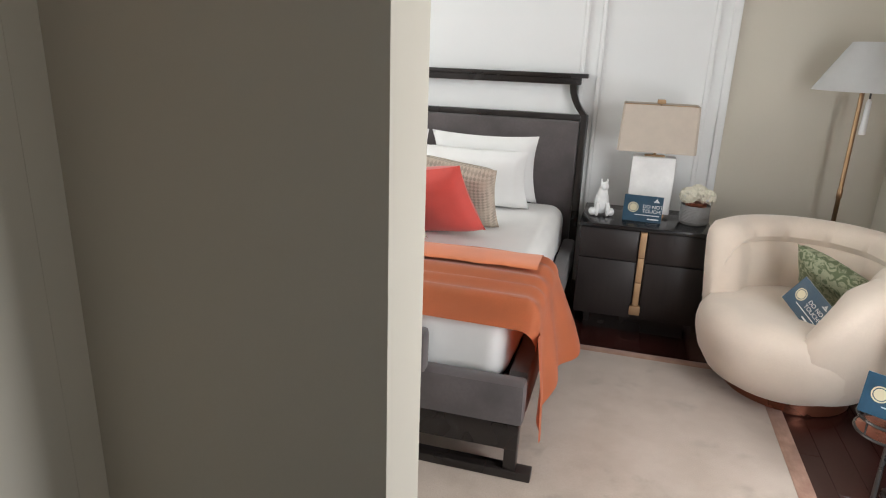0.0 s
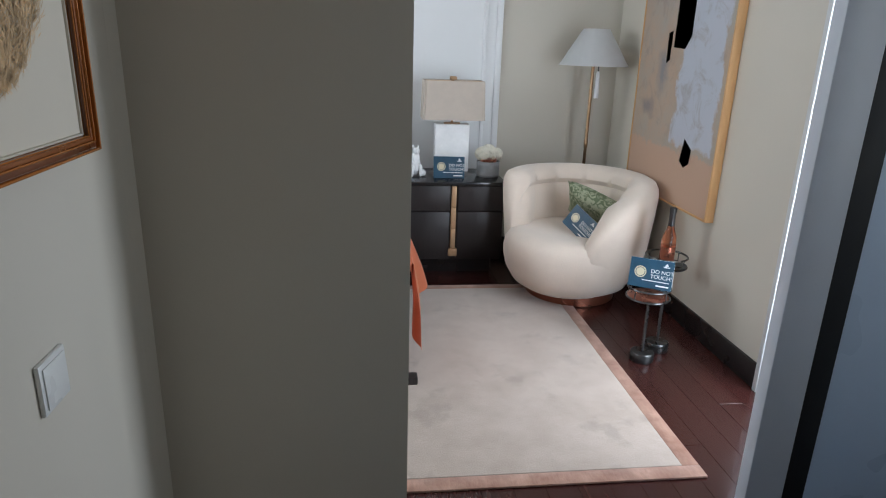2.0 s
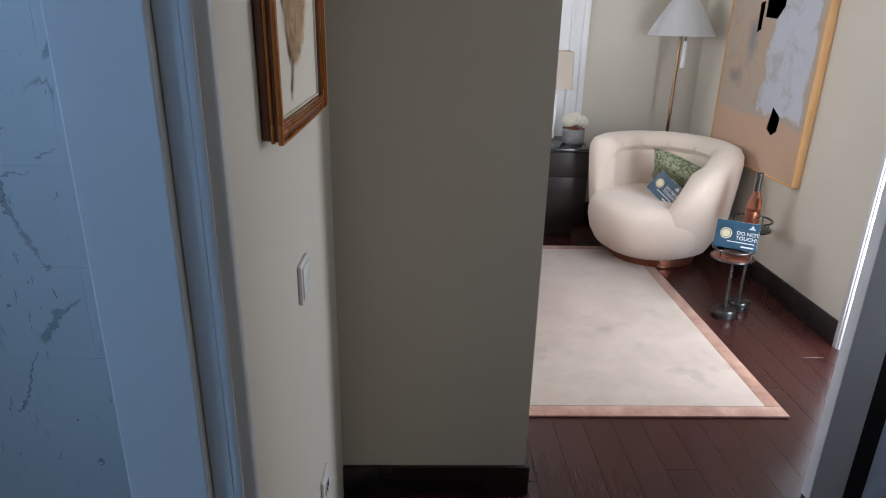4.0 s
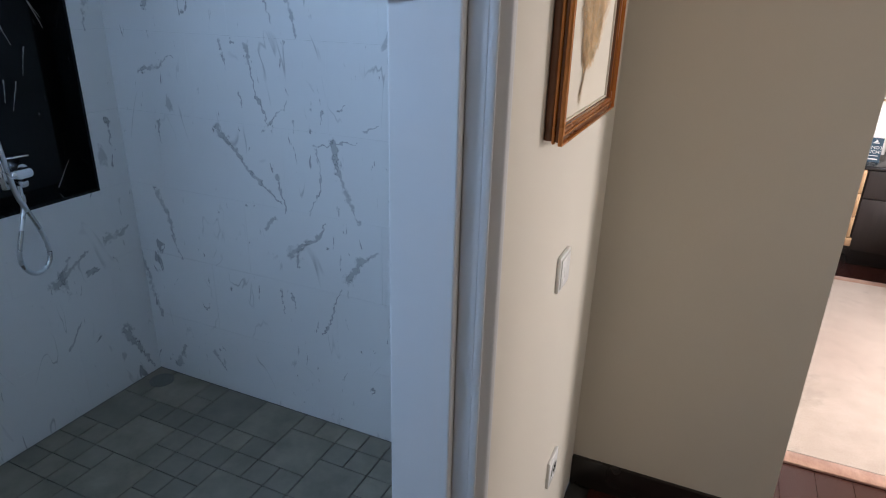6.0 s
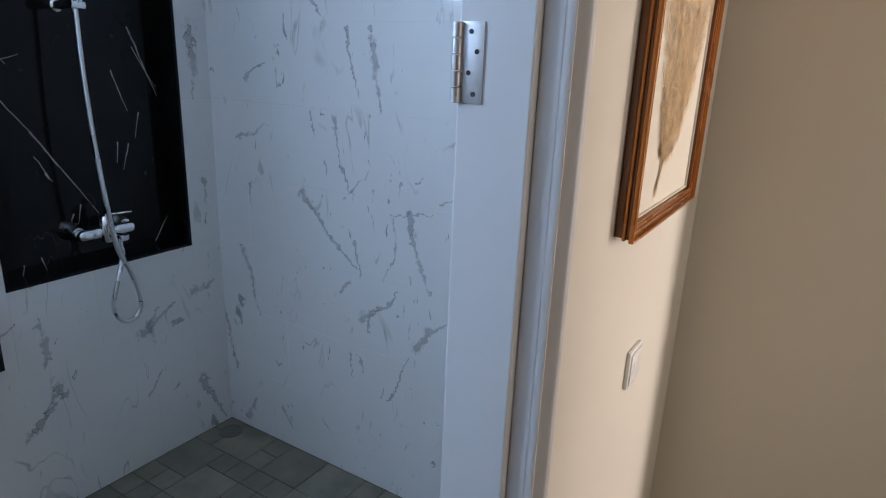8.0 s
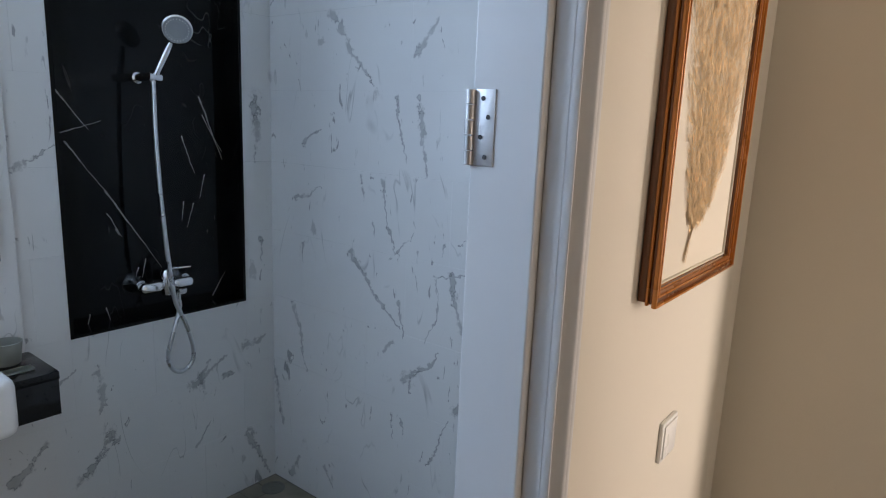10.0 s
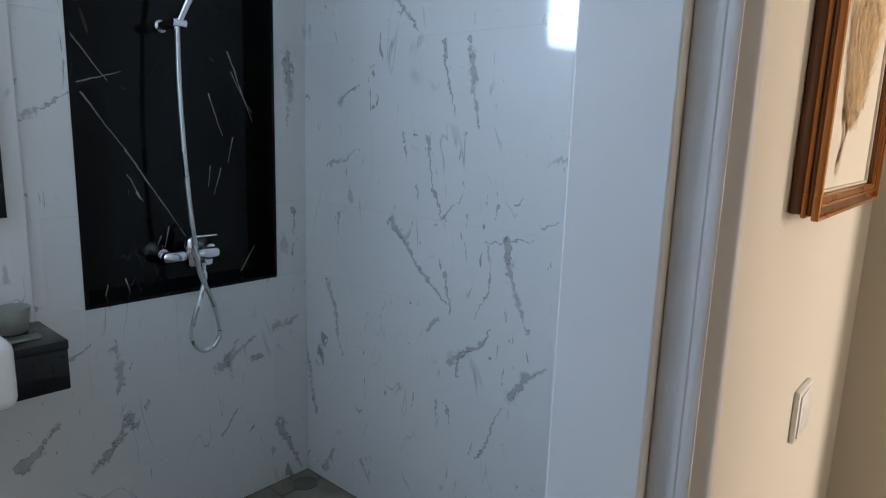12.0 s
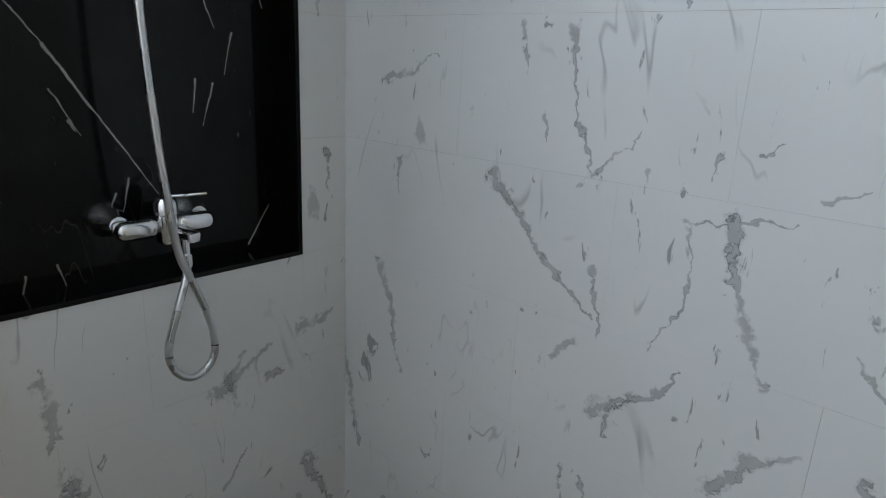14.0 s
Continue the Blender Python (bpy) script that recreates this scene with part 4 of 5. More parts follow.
def flower_pot():
    d = thing("flower_pot", pose(0.675, 4.31, 0.656), "grey ceramic pot of ivory hydrangeas on the nightstand", "flower pot")
    prof = [(0.07, 0.0), (0.078, 0.01)]
    for k in range(9):
        prof += [(0.08, 0.018 + k * 0.008), (0.0775, 0.022 + k * 0.008)]
    prof += [(0.08, 0.098), (0.08, 0.106), (0.072, 0.106), (0.07, 0.09)]
    part("pot", lathe(prof, 32), MAT_POT, d)
    part("neck_band", lathe([(0.056, 0.09), (0.058, 0.122), (0.052, 0.122)], 28), MAT_COPPER, d, "copper inner rim")
    rng = random.Random(5)
    for h in range(5):
        bm = bmesh.new()
        cx, cy, cz = (0.055 * math.cos(h * 1.26), 0.045 * math.sin(h * 1.26), 0.15 + 0.012 * (h % 2)) if h < 4 else (0, 0, 0.175)
        for k in range(70):
            q = Vector((rng.gauss(0, 1), rng.gauss(0, 1), rng.gauss(0.3, 1))).normalized()
            c = Vector((cx, cy, cz)) + q * 0.042
            rot = q.to_track_quat("Z", "Y")
            a0 = rng.random() * 6.28
            for p in range(4):
                a = a0 + p * math.pi / 2
                pts = [(0, 0, 0), (0.013 * math.cos(a - 0.5), 0.013 * math.sin(a - 0.5), 0.003), (0.02 * math.cos(a), 0.02 * math.sin(a), 0.001), (0.013 * math.cos(a + 0.5), 0.013 * math.sin(a + 0.5), 0.003)]
                bm.faces.new([bm.verts.new(c + rot @ Vector(x)) for x in pts])
        part("flower_head", bm, MAT_PETAL, d, "ivory hydrangea head", False)


flower_pot()


# ---- bedroom: armchair corner ----
def armchair():
    d = thing("armchair", pose(1.15, 3.775, 0.0, 0, 0, 223), "round cream boucle swivel armchair with a tufted back", "armchair")
    part("swivel_base", lathe([(0.27, 0.0), (0.285, 0.006), (0.285, 0.06), (0.27, 0.07)], 48), MAT_COPPER, d, "round reddish brown metal base")
    # seat, bulging at the front, which faces local +x
    bm = bmesh.new()
    seg = 64
    rings = []
    for f, z in ((0.5, 0.068), (0.72, 0.075), (0.86, 0.115), (0.955, 0.19), (0.995, 0.27), (1.0, 0.32), (0.98, 0.37), (0.92, 0.41), (0.8, 0.43), (0.55, 0.436), (0.25, 0.432), (0.02, 0.43)):
        ring = []
        for i in range(seg):
            a = 2 * math.pi * i / seg
            front = max(0.0, math.cos(a))
            r = 0.37 + 0.105 * front ** 0.8
            tuft = 0.010 * noise.noise(Vector((math.cos(a) * 2, math.sin(a) * 2, z * 4)))
            ring.append(bm.verts.new(((r * f + tuft) * math.cos(a), (r * f + tuft) * math.sin(a), z - 0.02 * (1 - f) * (1 if z > 0.4 else 0))))
        rings.append(ring)
    for p, q in zip(rings, rings[1:]):
        for i in range(seg):
            bm.faces.new((p[i], p[(i + 1) % seg], q[(i + 1) % seg], q[i]))
    bm.faces.new(list(reversed(rings[0])))
    bm.faces.new(rings[-1])
    part("seat", bm, MAT_CREAM, d)
    # wrapping back: thick shell open to local +x
    bm = bmesh.new()
    n = 96
    a0, a1 = radians(28), radians(304)
    rings = []
    for i in range(n + 1):
        v = i / n
        a = a0 + (a1 - a0) * v
        end = min(v, 1 - v) * (a1 - a0)
        t = min(1.0, v * (a1 - a0) / radians(80))
        ease = t * t * (3 - 2 * t)
        tip = math.sqrt(max(0.0, 1 - (1 - min(1.0, end / radians(15))) ** 2))
        top = 0.665 + 0.11 * ease - 0.1 * (1 - tip)
        tuft = abs(math.sin((a - a0) * 5.2)) ** 0.35
        ring = []
        mid = 0.34 + 0.5 * (top - 0.34)
        outer = ((0.30, 0.072), (0.35, 0.10), (0.405, 0.2), (0.452, 0.34), (0.474, mid), (0.482, top - 0.1), (0.478, top - 0.055), (0.458, top - 0.018), (0.425, top - 0.002))
        for r, z in outer:
            core = 0.29 + 0.085 * max(0.0, min(1.0, (z - 0.07) / 0.25))
            ring.append((core + (r - core) * max(tip, 0.3), z))
        inner = ((0.38, top), (0.335, top - 0.01), (0.302, top - 0.04), (0.295, top - 0.085), (0.325, top - 0.118), (0.298, top - 0.15), (0.288, 0.44), (0.285, 0.38), (0.28, 0.2))
        for k, (r, z) in enumerate(inner):
            puff = 0.02 * (1 - tuft) if k in (1, 2, 3, 5, 6) else 0.0
            ring.append((0.375 + (r + puff - 0.375) * max(tip, 0.3), min(z, top)))
        sweep = radians(30) * max(0.0, 1 - v * (a1 - a0) / radians(70))
        turned = [(r, a + sweep * max(0.0, min(1.0, (z - 0.3) / 0.36)), z) for r, z in ring]
        rings.append([bm.verts.new((r * math.cos(b), r * math.sin(b), z)) for r, b, z in turned])
    m = len(rings[0])
    for p, q in zip(rings, rings[1:]):
        for k in range(m):
            bm.faces.new((p[k], p[(k + 1) % m], q[(k + 1) % m], q[k]))
    bm.faces.new(rings[0])
    bm.faces.new(list(reversed(rings[-1])))
    bmesh.ops.recalc_face_normals(bm, faces=bm.faces[:])
    part("backrest", bm, MAT_CREAM, d)


armchair()


def leaf_fabric():
    m, t, n, l, bs = nodes_of("green_patterned_fabric")
    co = n.new("ShaderNodeTexCoord")
    vo = n.new("ShaderNodeTexNoise")
    vo.inputs["Scale"].default_value, vo.inputs["Detail"].default_value, vo.inputs["Distortion"].default_value = 22, 2, 2.5
    l.new(co.outputs["Object"], vo.inputs["Vector"])
    c = mix_rgb(n, l, ramp(n, l, vo.outputs["Fac"], 0.44, 0.54), (0.13, 0.16, 0.085), (0.34, 0.36, 0.24))
    l.new(c, bs.inputs["Base Color"])
    bs.inputs["Roughness"].default_value = 0.85
    bump(n, l, bs, vo.outputs["Fac"], 0.2, 0.004)
    return m


solo("cushion", pillow_bm(0.40, 0.36, 0.13, seed=21), leaf_fabric(), "green leaf-patterned cushion on the armchair", "cushion", pose(1.33, 3.91, 0.425, 44, 18, -40))
sign_card(pose(1.13, 3.67, 0.43, -8, 26, -60), "dark blue notice card propped on the armchair seat")


def floor_lamp():
    d = thing("floor_lamp", pose(1.385, 4.38, 0), "brass floor lamp with a white conical shade behind the armchair", "lamp")
    part("base", lathe([(0.13, 0), (0.13, 0.018), (0.12, 0.024), (0.02, 0.03)], 40), MAT_BRONZE, d)
    part("pole", lathe([(0.0115, 0.025), (0.0115, 0.85), (0.014, 0.855), (0.014, 0.9), (0.0115, 0.905), (0.0115, 1.5)], 16), MAT_BRONZE, d)
    bm = bmesh.new()
    rings = []
    for r, z in ((0.233, 1.41), (0.2, 1.465), (0.16, 1.532), (0.118, 1.6), (0.088, 1.648)):
        rings.append([bm.verts.new((r * math.cos(2 * math.pi * i / 48), r * math.sin(2 * math.pi * i / 48), z)) for i in range(48)])
    for p, q in zip(rings, rings[1:]):
        for i in range(48):
            bm.faces.new((p[i], p[(i + 1) % 48], q[(i + 1) % 48], q[i]))
    bmesh.ops.solidify(bm, geom=bm.faces[:], thickness=0.003)
    part("shade", bm, MAT_SHADEW, d, "white fabric shade")
    part("spider", boxes((-0.1, 0.1, -0.003, 0.003, 1.618, 1.622), (-0.003, 0.003, -0.1, 0.1, 1.618, 1.622)), MAT_BRONZE, d)
    part("pull_chain", tube([(0.035, -0.01, 1.6), (0.036, -0.01, 1.37)], 0.005, 8), MAT_GUN, d, "dark pull chain beads")
    part("tassel", lathe([(0.006, 1.375), (0.012, 1.36), (0.017, 1.2), (0.016, 1.195)], 14, 0.036, -0.01), MAT_SHADEW, d, "white silk tassel")


floor_lamp()


def side_tables():
    d = thing("side_table", pose(0, 0, 0), "gunmetal side table with two round trays on stems", "side table")
    for (cx, cy, fx, fy, z, r) in ((1.262, 2.885, 1.235, 2.81, 0.372, 0.106), (1.45, 3.11, 1.365, 2.92, 0.462, 0.108)):
        part("foot", lathe([(0.058, 0), (0.06, 0.004), (0.06, 0.045), (0.056, 0.05), (0.01, 0.05)], 32, fx, fy), MAT_GUN, d)
        part("stem", tube([(fx, fy, 0.048), (fx + (cx - fx) * 0.15, fy + (cy - fy) * 0.15, z - 0.055)], 0.008), MAT_GUN, d)
        part("tray", lathe([(r - 0.004, z - 0.058), (r, z - 0.056), (r, z - 0.05), (r - 0.006, z - 0.048)], 40, cx, cy), MAT_COPPER if z < 0.4 else MAT_GUN, d, "round tray")
        for zz in (z - 0.053, z):
            part("ring", tube([(cx + r * math.cos(2 * math.pi * i / 40), cy + r * math.sin(2 * math.pi * i / 40), zz) for i in range(40)], 0.0055, 8, True), MAT_GUN, d)
        for k in range(4):
            a = k * math.pi / 2 + 0.5
            part("strut", tube([(cx + r * math.cos(a), cy + r * math.sin(a), z - 0.053), (cx + r * math.cos(a), cy + r * math.sin(a), z)], 0.0035, 6), MAT_GUN, d)


side_tables()
sign_card(pose(1.262, 2.88, 0.3775, 0, 0, -32), "dark blue notice card standing on the rim of the low tray")


def bottle():
    d = thing("wine_bottle", pose(1.45, 3.11, 0.414), "bottle of rose wine with a dark capsule on the tray", "bottle")
    part("glass", lathe([(0.034, 0), (0.039, 0.004), (0.039, 0.13), (0.035, 0.16), (0.022, 0.195), (0.0155, 0.225), (0.0145, 0.3), (0.0165, 0.302), (0.0165, 0.31), (0.012, 0.312)], 28), MAT_ROSE, d, "rose-filled glass")
    part("capsule", lathe([(0.0175, 0.215), (0.0168, 0.24), (0.0162, 0.285), (0.018, 0.29), (0.018, 0.315), (0.01, 0.318)], 24), MAT_GUN, d, "dark foil capsule")
    part("label", lathe([(0.0395, 0.03), (0.0397, 0.031), (0.0397, 0.1), (0.0395, 0.101)], 28), MAT_COPPER, d, "dark copper label")


bottle()


def canvas_mat():
    m, t, n, l, bs = nodes_of("abstract_painting")
    co = n.new("ShaderNodeTexCoord")
    sep = n.new("ShaderNodeSeparateXYZ")
    wob = n.new("ShaderNodeTexNoise")
    wob.inputs["Scale"].default_value, wob.inputs["Detail"].default_value, wob.inputs["Roughness"].default_value = 4, 6, 0.7
    l.new(co.outputs["Object"], wob.inputs["Vector"])
    ma = n.new("ShaderNodeVectorMath")
    ma.operation = "MULTIPLY_ADD"
    ma.inputs[1].default_value = (0.0, 0.22, 0.22)
    l.new(wob.outputs["Color"], ma.inputs[0])
    sh = n.new("ShaderNodeVectorMath")
    sh.operation = "ADD"
    sh.inputs[1].default_value = (0, -0.11, -0.11)
    l.new(co.outputs["Object"], sh.inputs[0])
    l.new(sh.outputs[0], ma.inputs[2])
    l.new(ma.outputs[0], sep.inputs[0])

    def band(sock, lo, hi, soft=0.02):
        a, b = ramp(n, l, sock, lo, lo + soft), ramp(n, l, sock, hi - soft, hi, 1.0, 0.0)
        q = n.new("ShaderNodeMath")
        q.operation = "MULTIPLY"
        l.new(a, q.inputs[0])
        l.new(b, q.inputs[1])
        return q.outputs[0]

    def rect(y0, y1, z0, z1, soft=0.02):
        q = n.new("ShaderNodeMath")
        q.operation = "MULTIPLY"
        l.new(band(sep.outputs[1], y0, y1, soft), q.inputs[0])
        l.new(band(sep.outputs[2], z0, z1, soft), q.inputs[1])
        return q.outputs[0]
    big = noise_tex(n, l, 3, 5, 0.65)
    c = mix_rgb(n, l, ramp(n, l, big, 0.4, 0.65), (0.46, 0.34, 0.25), (0.40, 0.36, 0.31))
    c = mix_rgb(n, l, rect(2.8, 4.4, 0.2, 0.98), c, (0.52, 0.35, 0.25))
    c = mix_rgb(n, l, rect(3.13, 3.6, 1.0, 1.85), c, (0.5, 0.52, 0.58))
    worn = n.new("ShaderNodeMath")
    worn.operation = "MULTIPLY"
    l.new(rect(3.0, 4.2, 0.95, 2.1, 0.12), worn.inputs[0])
    l.new(ramp(n, l, noise_tex(n, l, 6.5, 7, 0.7, distortion=0.8), 0.52, 0.66, 0.0, 0.55), worn.inputs[1])
    c = mix_rgb(n, l, worn.outputs[0], c, (0.3, 0.255, 0.22))
    c = mix_rgb(n, l, rect(3.70, 3.90, 1.27, 1.53, 0.08), c, (0.26, 0.25, 0.25))
    c = mix_rgb(n, l, rect(3.85, 4.05, 1.1, 1.25, 0.06), c, (0.28, 0.24, 0.22))
    l.new(c, bs.inputs["Base Color"])
    bs.inputs["Roughness"].default_value = 0.65
    bump(n, l, bs, noise_tex(n, l, 60, 4), 0.25, 0.003)
    return m


def painting():
    d = thing("painting", pose(0, 0, 0), "large abstract peach, grey-blue and black canvas in pale wood frame", "painting")
    x0, y0, y1, z0, z1 = 1.612, 3.07, 4.16, 0.655, 2.05
    part("canvas", boxes((x0 + 0.006, XR - 0.004, y0 + 0.012, y1 - 0.012, z0 + 0.012, z1 - 0.012)), canvas_mat(), d, "", False)
    part("frame", boxes((x0, XR - 0.002, y0, y0 + 0.012, z0, z1), (x0, XR - 0.002, y1 - 0.012, y1, z0, z1), (x0, XR - 0.002, y0 + 0.012, y1 - 0.012, z0, z0 + 0.012), (x0, XR - 0.002, y0 + 0.012, y1 - 0.012, z1 - 0.012, z1), bev=0.002), MAT_WOODFR, d, "pale wood frame")
    for pts in (((3.70, 1.83), (3.50, 1.85), (3.50, 1.60), (3.56, 1.53), (3.70, 1.54)), ((3.78, 1.62), (3.73, 1.63), (3.73, 1.47), (3.775, 1.45)), ((3.42, 1.05), (3.33, 1.0), (3.34, 0.92), (3.39, 0.89), (3.45, 0.92))):
        bm = bmesh.new()
        bm.faces.new([bm.verts.new((x0 + 0.0045, y, z)) for y, z in pts])
        bmesh.ops.solidify(bm, geom=bm.faces[:], thickness=0.0015)
        part("paint_patch", bm, MAT_RUBBER, d, "thick black paint patch", False)


painting()


# ---- corridor wall: picture, switch, socket ----
def pampas_picture():
    d = thing("picture_frame", pose(XL, 0, 0), "dried pampas grass in a moulded walnut and gilt frame", "picture")
    y0, y1, z0, z1 = 0.731, 1.205, 1.308, 2.02

    def ring(a, b, xa, xb, mat, label=""):
        part("moulding", boxes((xa, xb, y0 + a, y0 + b, z0 + a, z1 - a), (xa, xb, y1 - b, y1 - a, z0 + a, z1 - a), (xa, xb, y0 + b, y1 - b, z0 + a, z0 + b), (xa, xb, y0 + b, y1 - b, z1 - b, z1 - a), bev=min(0.0022, (b - a) * 0.4, (xb - xa) * 0.4)), mat, d, label)
    # Dark back edge doubles as the frame's shadow on the wall, put in colour.
    ring(0.006, 0.028, 0.001, 0.015, MAT_FRAMED, "dark inset back edge, wall shadow put in its colour")
    ring(0.002, 0.028, 0.015, 0.021, MAT_FRAMEW, "gilt brown outer bead")
    ring(0.005, 0.028, 0.021, 0.027, MAT_FRAMED, "dark walnut groove")
    ring(0.0, 0.005, 0.027, 0.036, MAT_FRAMEW, "gilt brown outer edge")
    ring(0.005, 0.0155, 0.027, 0.029, MAT_FRAMED, "dark walnut hollow")
    ring(0.0155, 0.0185, 0.027, 0.034, MAT_FRAMEW, "thin gilt fillet")
    ring(0.0185, 0.0255, 0.027, 0.0305, MAT_FRAMEB, "brown beaded inner edge")
    ring(0.0255, 0.028, 0.027, 0.0285, MAT_FRAMEW, "thin gilt slip")
    ring(0.028, 0.032, 0.001, 0.0205, MAT_PAPER, "cream deep liner")
    part("backing", boxes((0.001, 0.016, y0 + 0.0325, y1 - 0.0325, z0 + 0.0325, z1 - 0.0325)), MAT_PAPER, d, "cream backing board", False)
    rng = random.Random(12)
    bm = bmesh.new()
    base, tip = Vector((0.0175, 0.905, 1.365)), Vector((0.0175, 1.03, 2.0))
    for s in range(9):
        top = Vector((tip.x, 0.80 + 0.35 * s / 8, tip.z)) + Vector((0, 0, rng.uniform(-0.06, -0.01) - 0.05 * abs(s - 4) / 4))
        b0 = base + Vector((0, rng.uniform(-0.006, 0.014), rng.uniform(-0.01, 0.02)))
        def along(a):
            q = b0.lerp(top, a)
            q.y = b0.y + 0.25 * a + (top.y - b0.y - 0.25 * a) * max(0.0, (a - 0.08) / 0.92) ** 0.45
            return q
        w = 0.0016
        for k in range(12 if s in (2, 4, 6) else 5):
            p, q = along(k / 12), along((k + 1) / 12)
            bm.faces.new([bm.verts.new(c) for c in (p - Vector((0, w, 0)), p + Vector((0, w, 0)), q + Vector((0, w, 0)), q - Vector((0, w, 0)))])
        for k in range(760):
            a = rng.uniform(0.1, 1.0)
            p = along(a)
            side = rng.choice((-1, 1))
            reach = (0.016 + 0.034 * math.sin(math.pi * min(1.0, (a - 0.1) * 0.95))) * rng.uniform(0.05, 1.0) ** 1.2 * (1.0 + 0.25 * math.sin(a * 41 + s * 2.1))
            c = p + Vector((rng.uniform(0, 0.006), side * reach, reach * rng.uniform(0.2, 1.1)))
            ang = math.pi / 2 - side * rng.uniform(0.1, 1.25)
            ln, w = rng.uniform(0.006, 0.017), rng.uniform(0.0007, 0.0013)
            u = Vector((rng.uniform(-0.15, 0.15), math.cos(ang), math.sin(ang)))
            n2 = Vector((0, -math.sin(ang), math.cos(ang))) * w
            bm.faces.new([bm.verts.new(q) for q in (c - u * ln, c + n2, c + u * ln, c - n2)])
            if k % 4 == 0:
                m2 = Vector((0, w * 0.45, 0))
                bm.faces.new([bm.verts.new(q) for q in (p - m2, p + m2, c + m2, c - m2)])
    part("pampas_plume", bm, MAT_GRASS, d, "feathery dried grass plume", False)


pampas_picture()


def wall_plate(name, y0, z0, label, kind):
    d = thing(name, pose(XL, y0, z0), label, kind)
    part("plate", boxes((0, 0.009, 0, 0.086, 0, 0.086), bev=0.003), MAT_PLASTIC, d)
    if kind == "switch":
        part("rocker", boxes((0.009, 0.0115, 0.008, 0.078, 0.008, 0.078), bev=0.001), MAT_PLASTIC, d)
    else:
        part("socket_face", lathe([(0.024, 0.0), (0.024, 0.003), (0.019, 0.003), (0.0185, 0.0)], 28), MAT_PLASTIC, d).matrix_local = pose(0.009, 0.043, 0.043, 0, 90, 0)
        for s in (-1, 1):
            part("pin_hole", lathe([(0.003, 0), (0.003, 0.0035)], 10), MAT_RUBBER, d, "dark pin hole").matrix_local = pose(0.0085, 0.043 + s * 0.0095, 0.043, 0, 90, 0)


wall_plate("light_switch", 0.935, 0.935, "white plastic rocker switch on the corridor wall", "switch")
wall_plate("power_socket", 1.052, 0.29, "white plastic wall socket near the floor", "socket")


# ---- bathroom ----
def hinge():
    d = thing("hinge", pose(BX, DY1 + 0.0005, 1.536), "brushed steel butt hinge on the white door lining", "hinge")
    part("leaf", boxes((0.002, 0.034, -0.0025, 0.0005, 0, 0.1), bev=0.0006), MAT_STEEL, d)
    for k in range(5):
        part("knuckle", lathe([(0.0065, k * 0.02 + 0.0006), (0.007, k * 0.02 + 0.001), (0.007, k * 0.02 + 0.019), (0.0065, k * 0.02 + 0.0194)], 18, -0.004, -0.004), MAT_STEEL, d)
    for x, z in ((0.015, 0.088), (0.024, 0.064), (0.013, 0.038), (0.021, 0.012)):
        part("screw_hole", lathe([(0.0032, 0), (0.0032, 0.0012), (0.0018, 0.0012)], 14), MAT_RUBBER, d, "dark countersunk hole").matrix_local = pose(x, -0.0022, z, 90, 0, 0)


hinge()


def catmull(pts, n=10):
    out = []
    p = [Vector(q) for q in pts]
    p = [p[0] * 2 - p[1]] + p + [p[-1] * 2 - p[-2]]
    for i in range(1, len(p) - 2):
        for k in range(n):
            t = k / n
            out.append(0.5 * ((2 * p[i]) + (p[i + 1] - p[i - 1]) * t + (2 * p[i - 1] - 5 * p[i] + 4 * p[i + 1] - p[i + 2]) * t * t + (3 * p[i] - p[i - 1] - 3 * p[i + 1] + p[i + 2]) * t ** 3))
    out.append(p[-2])
    return out


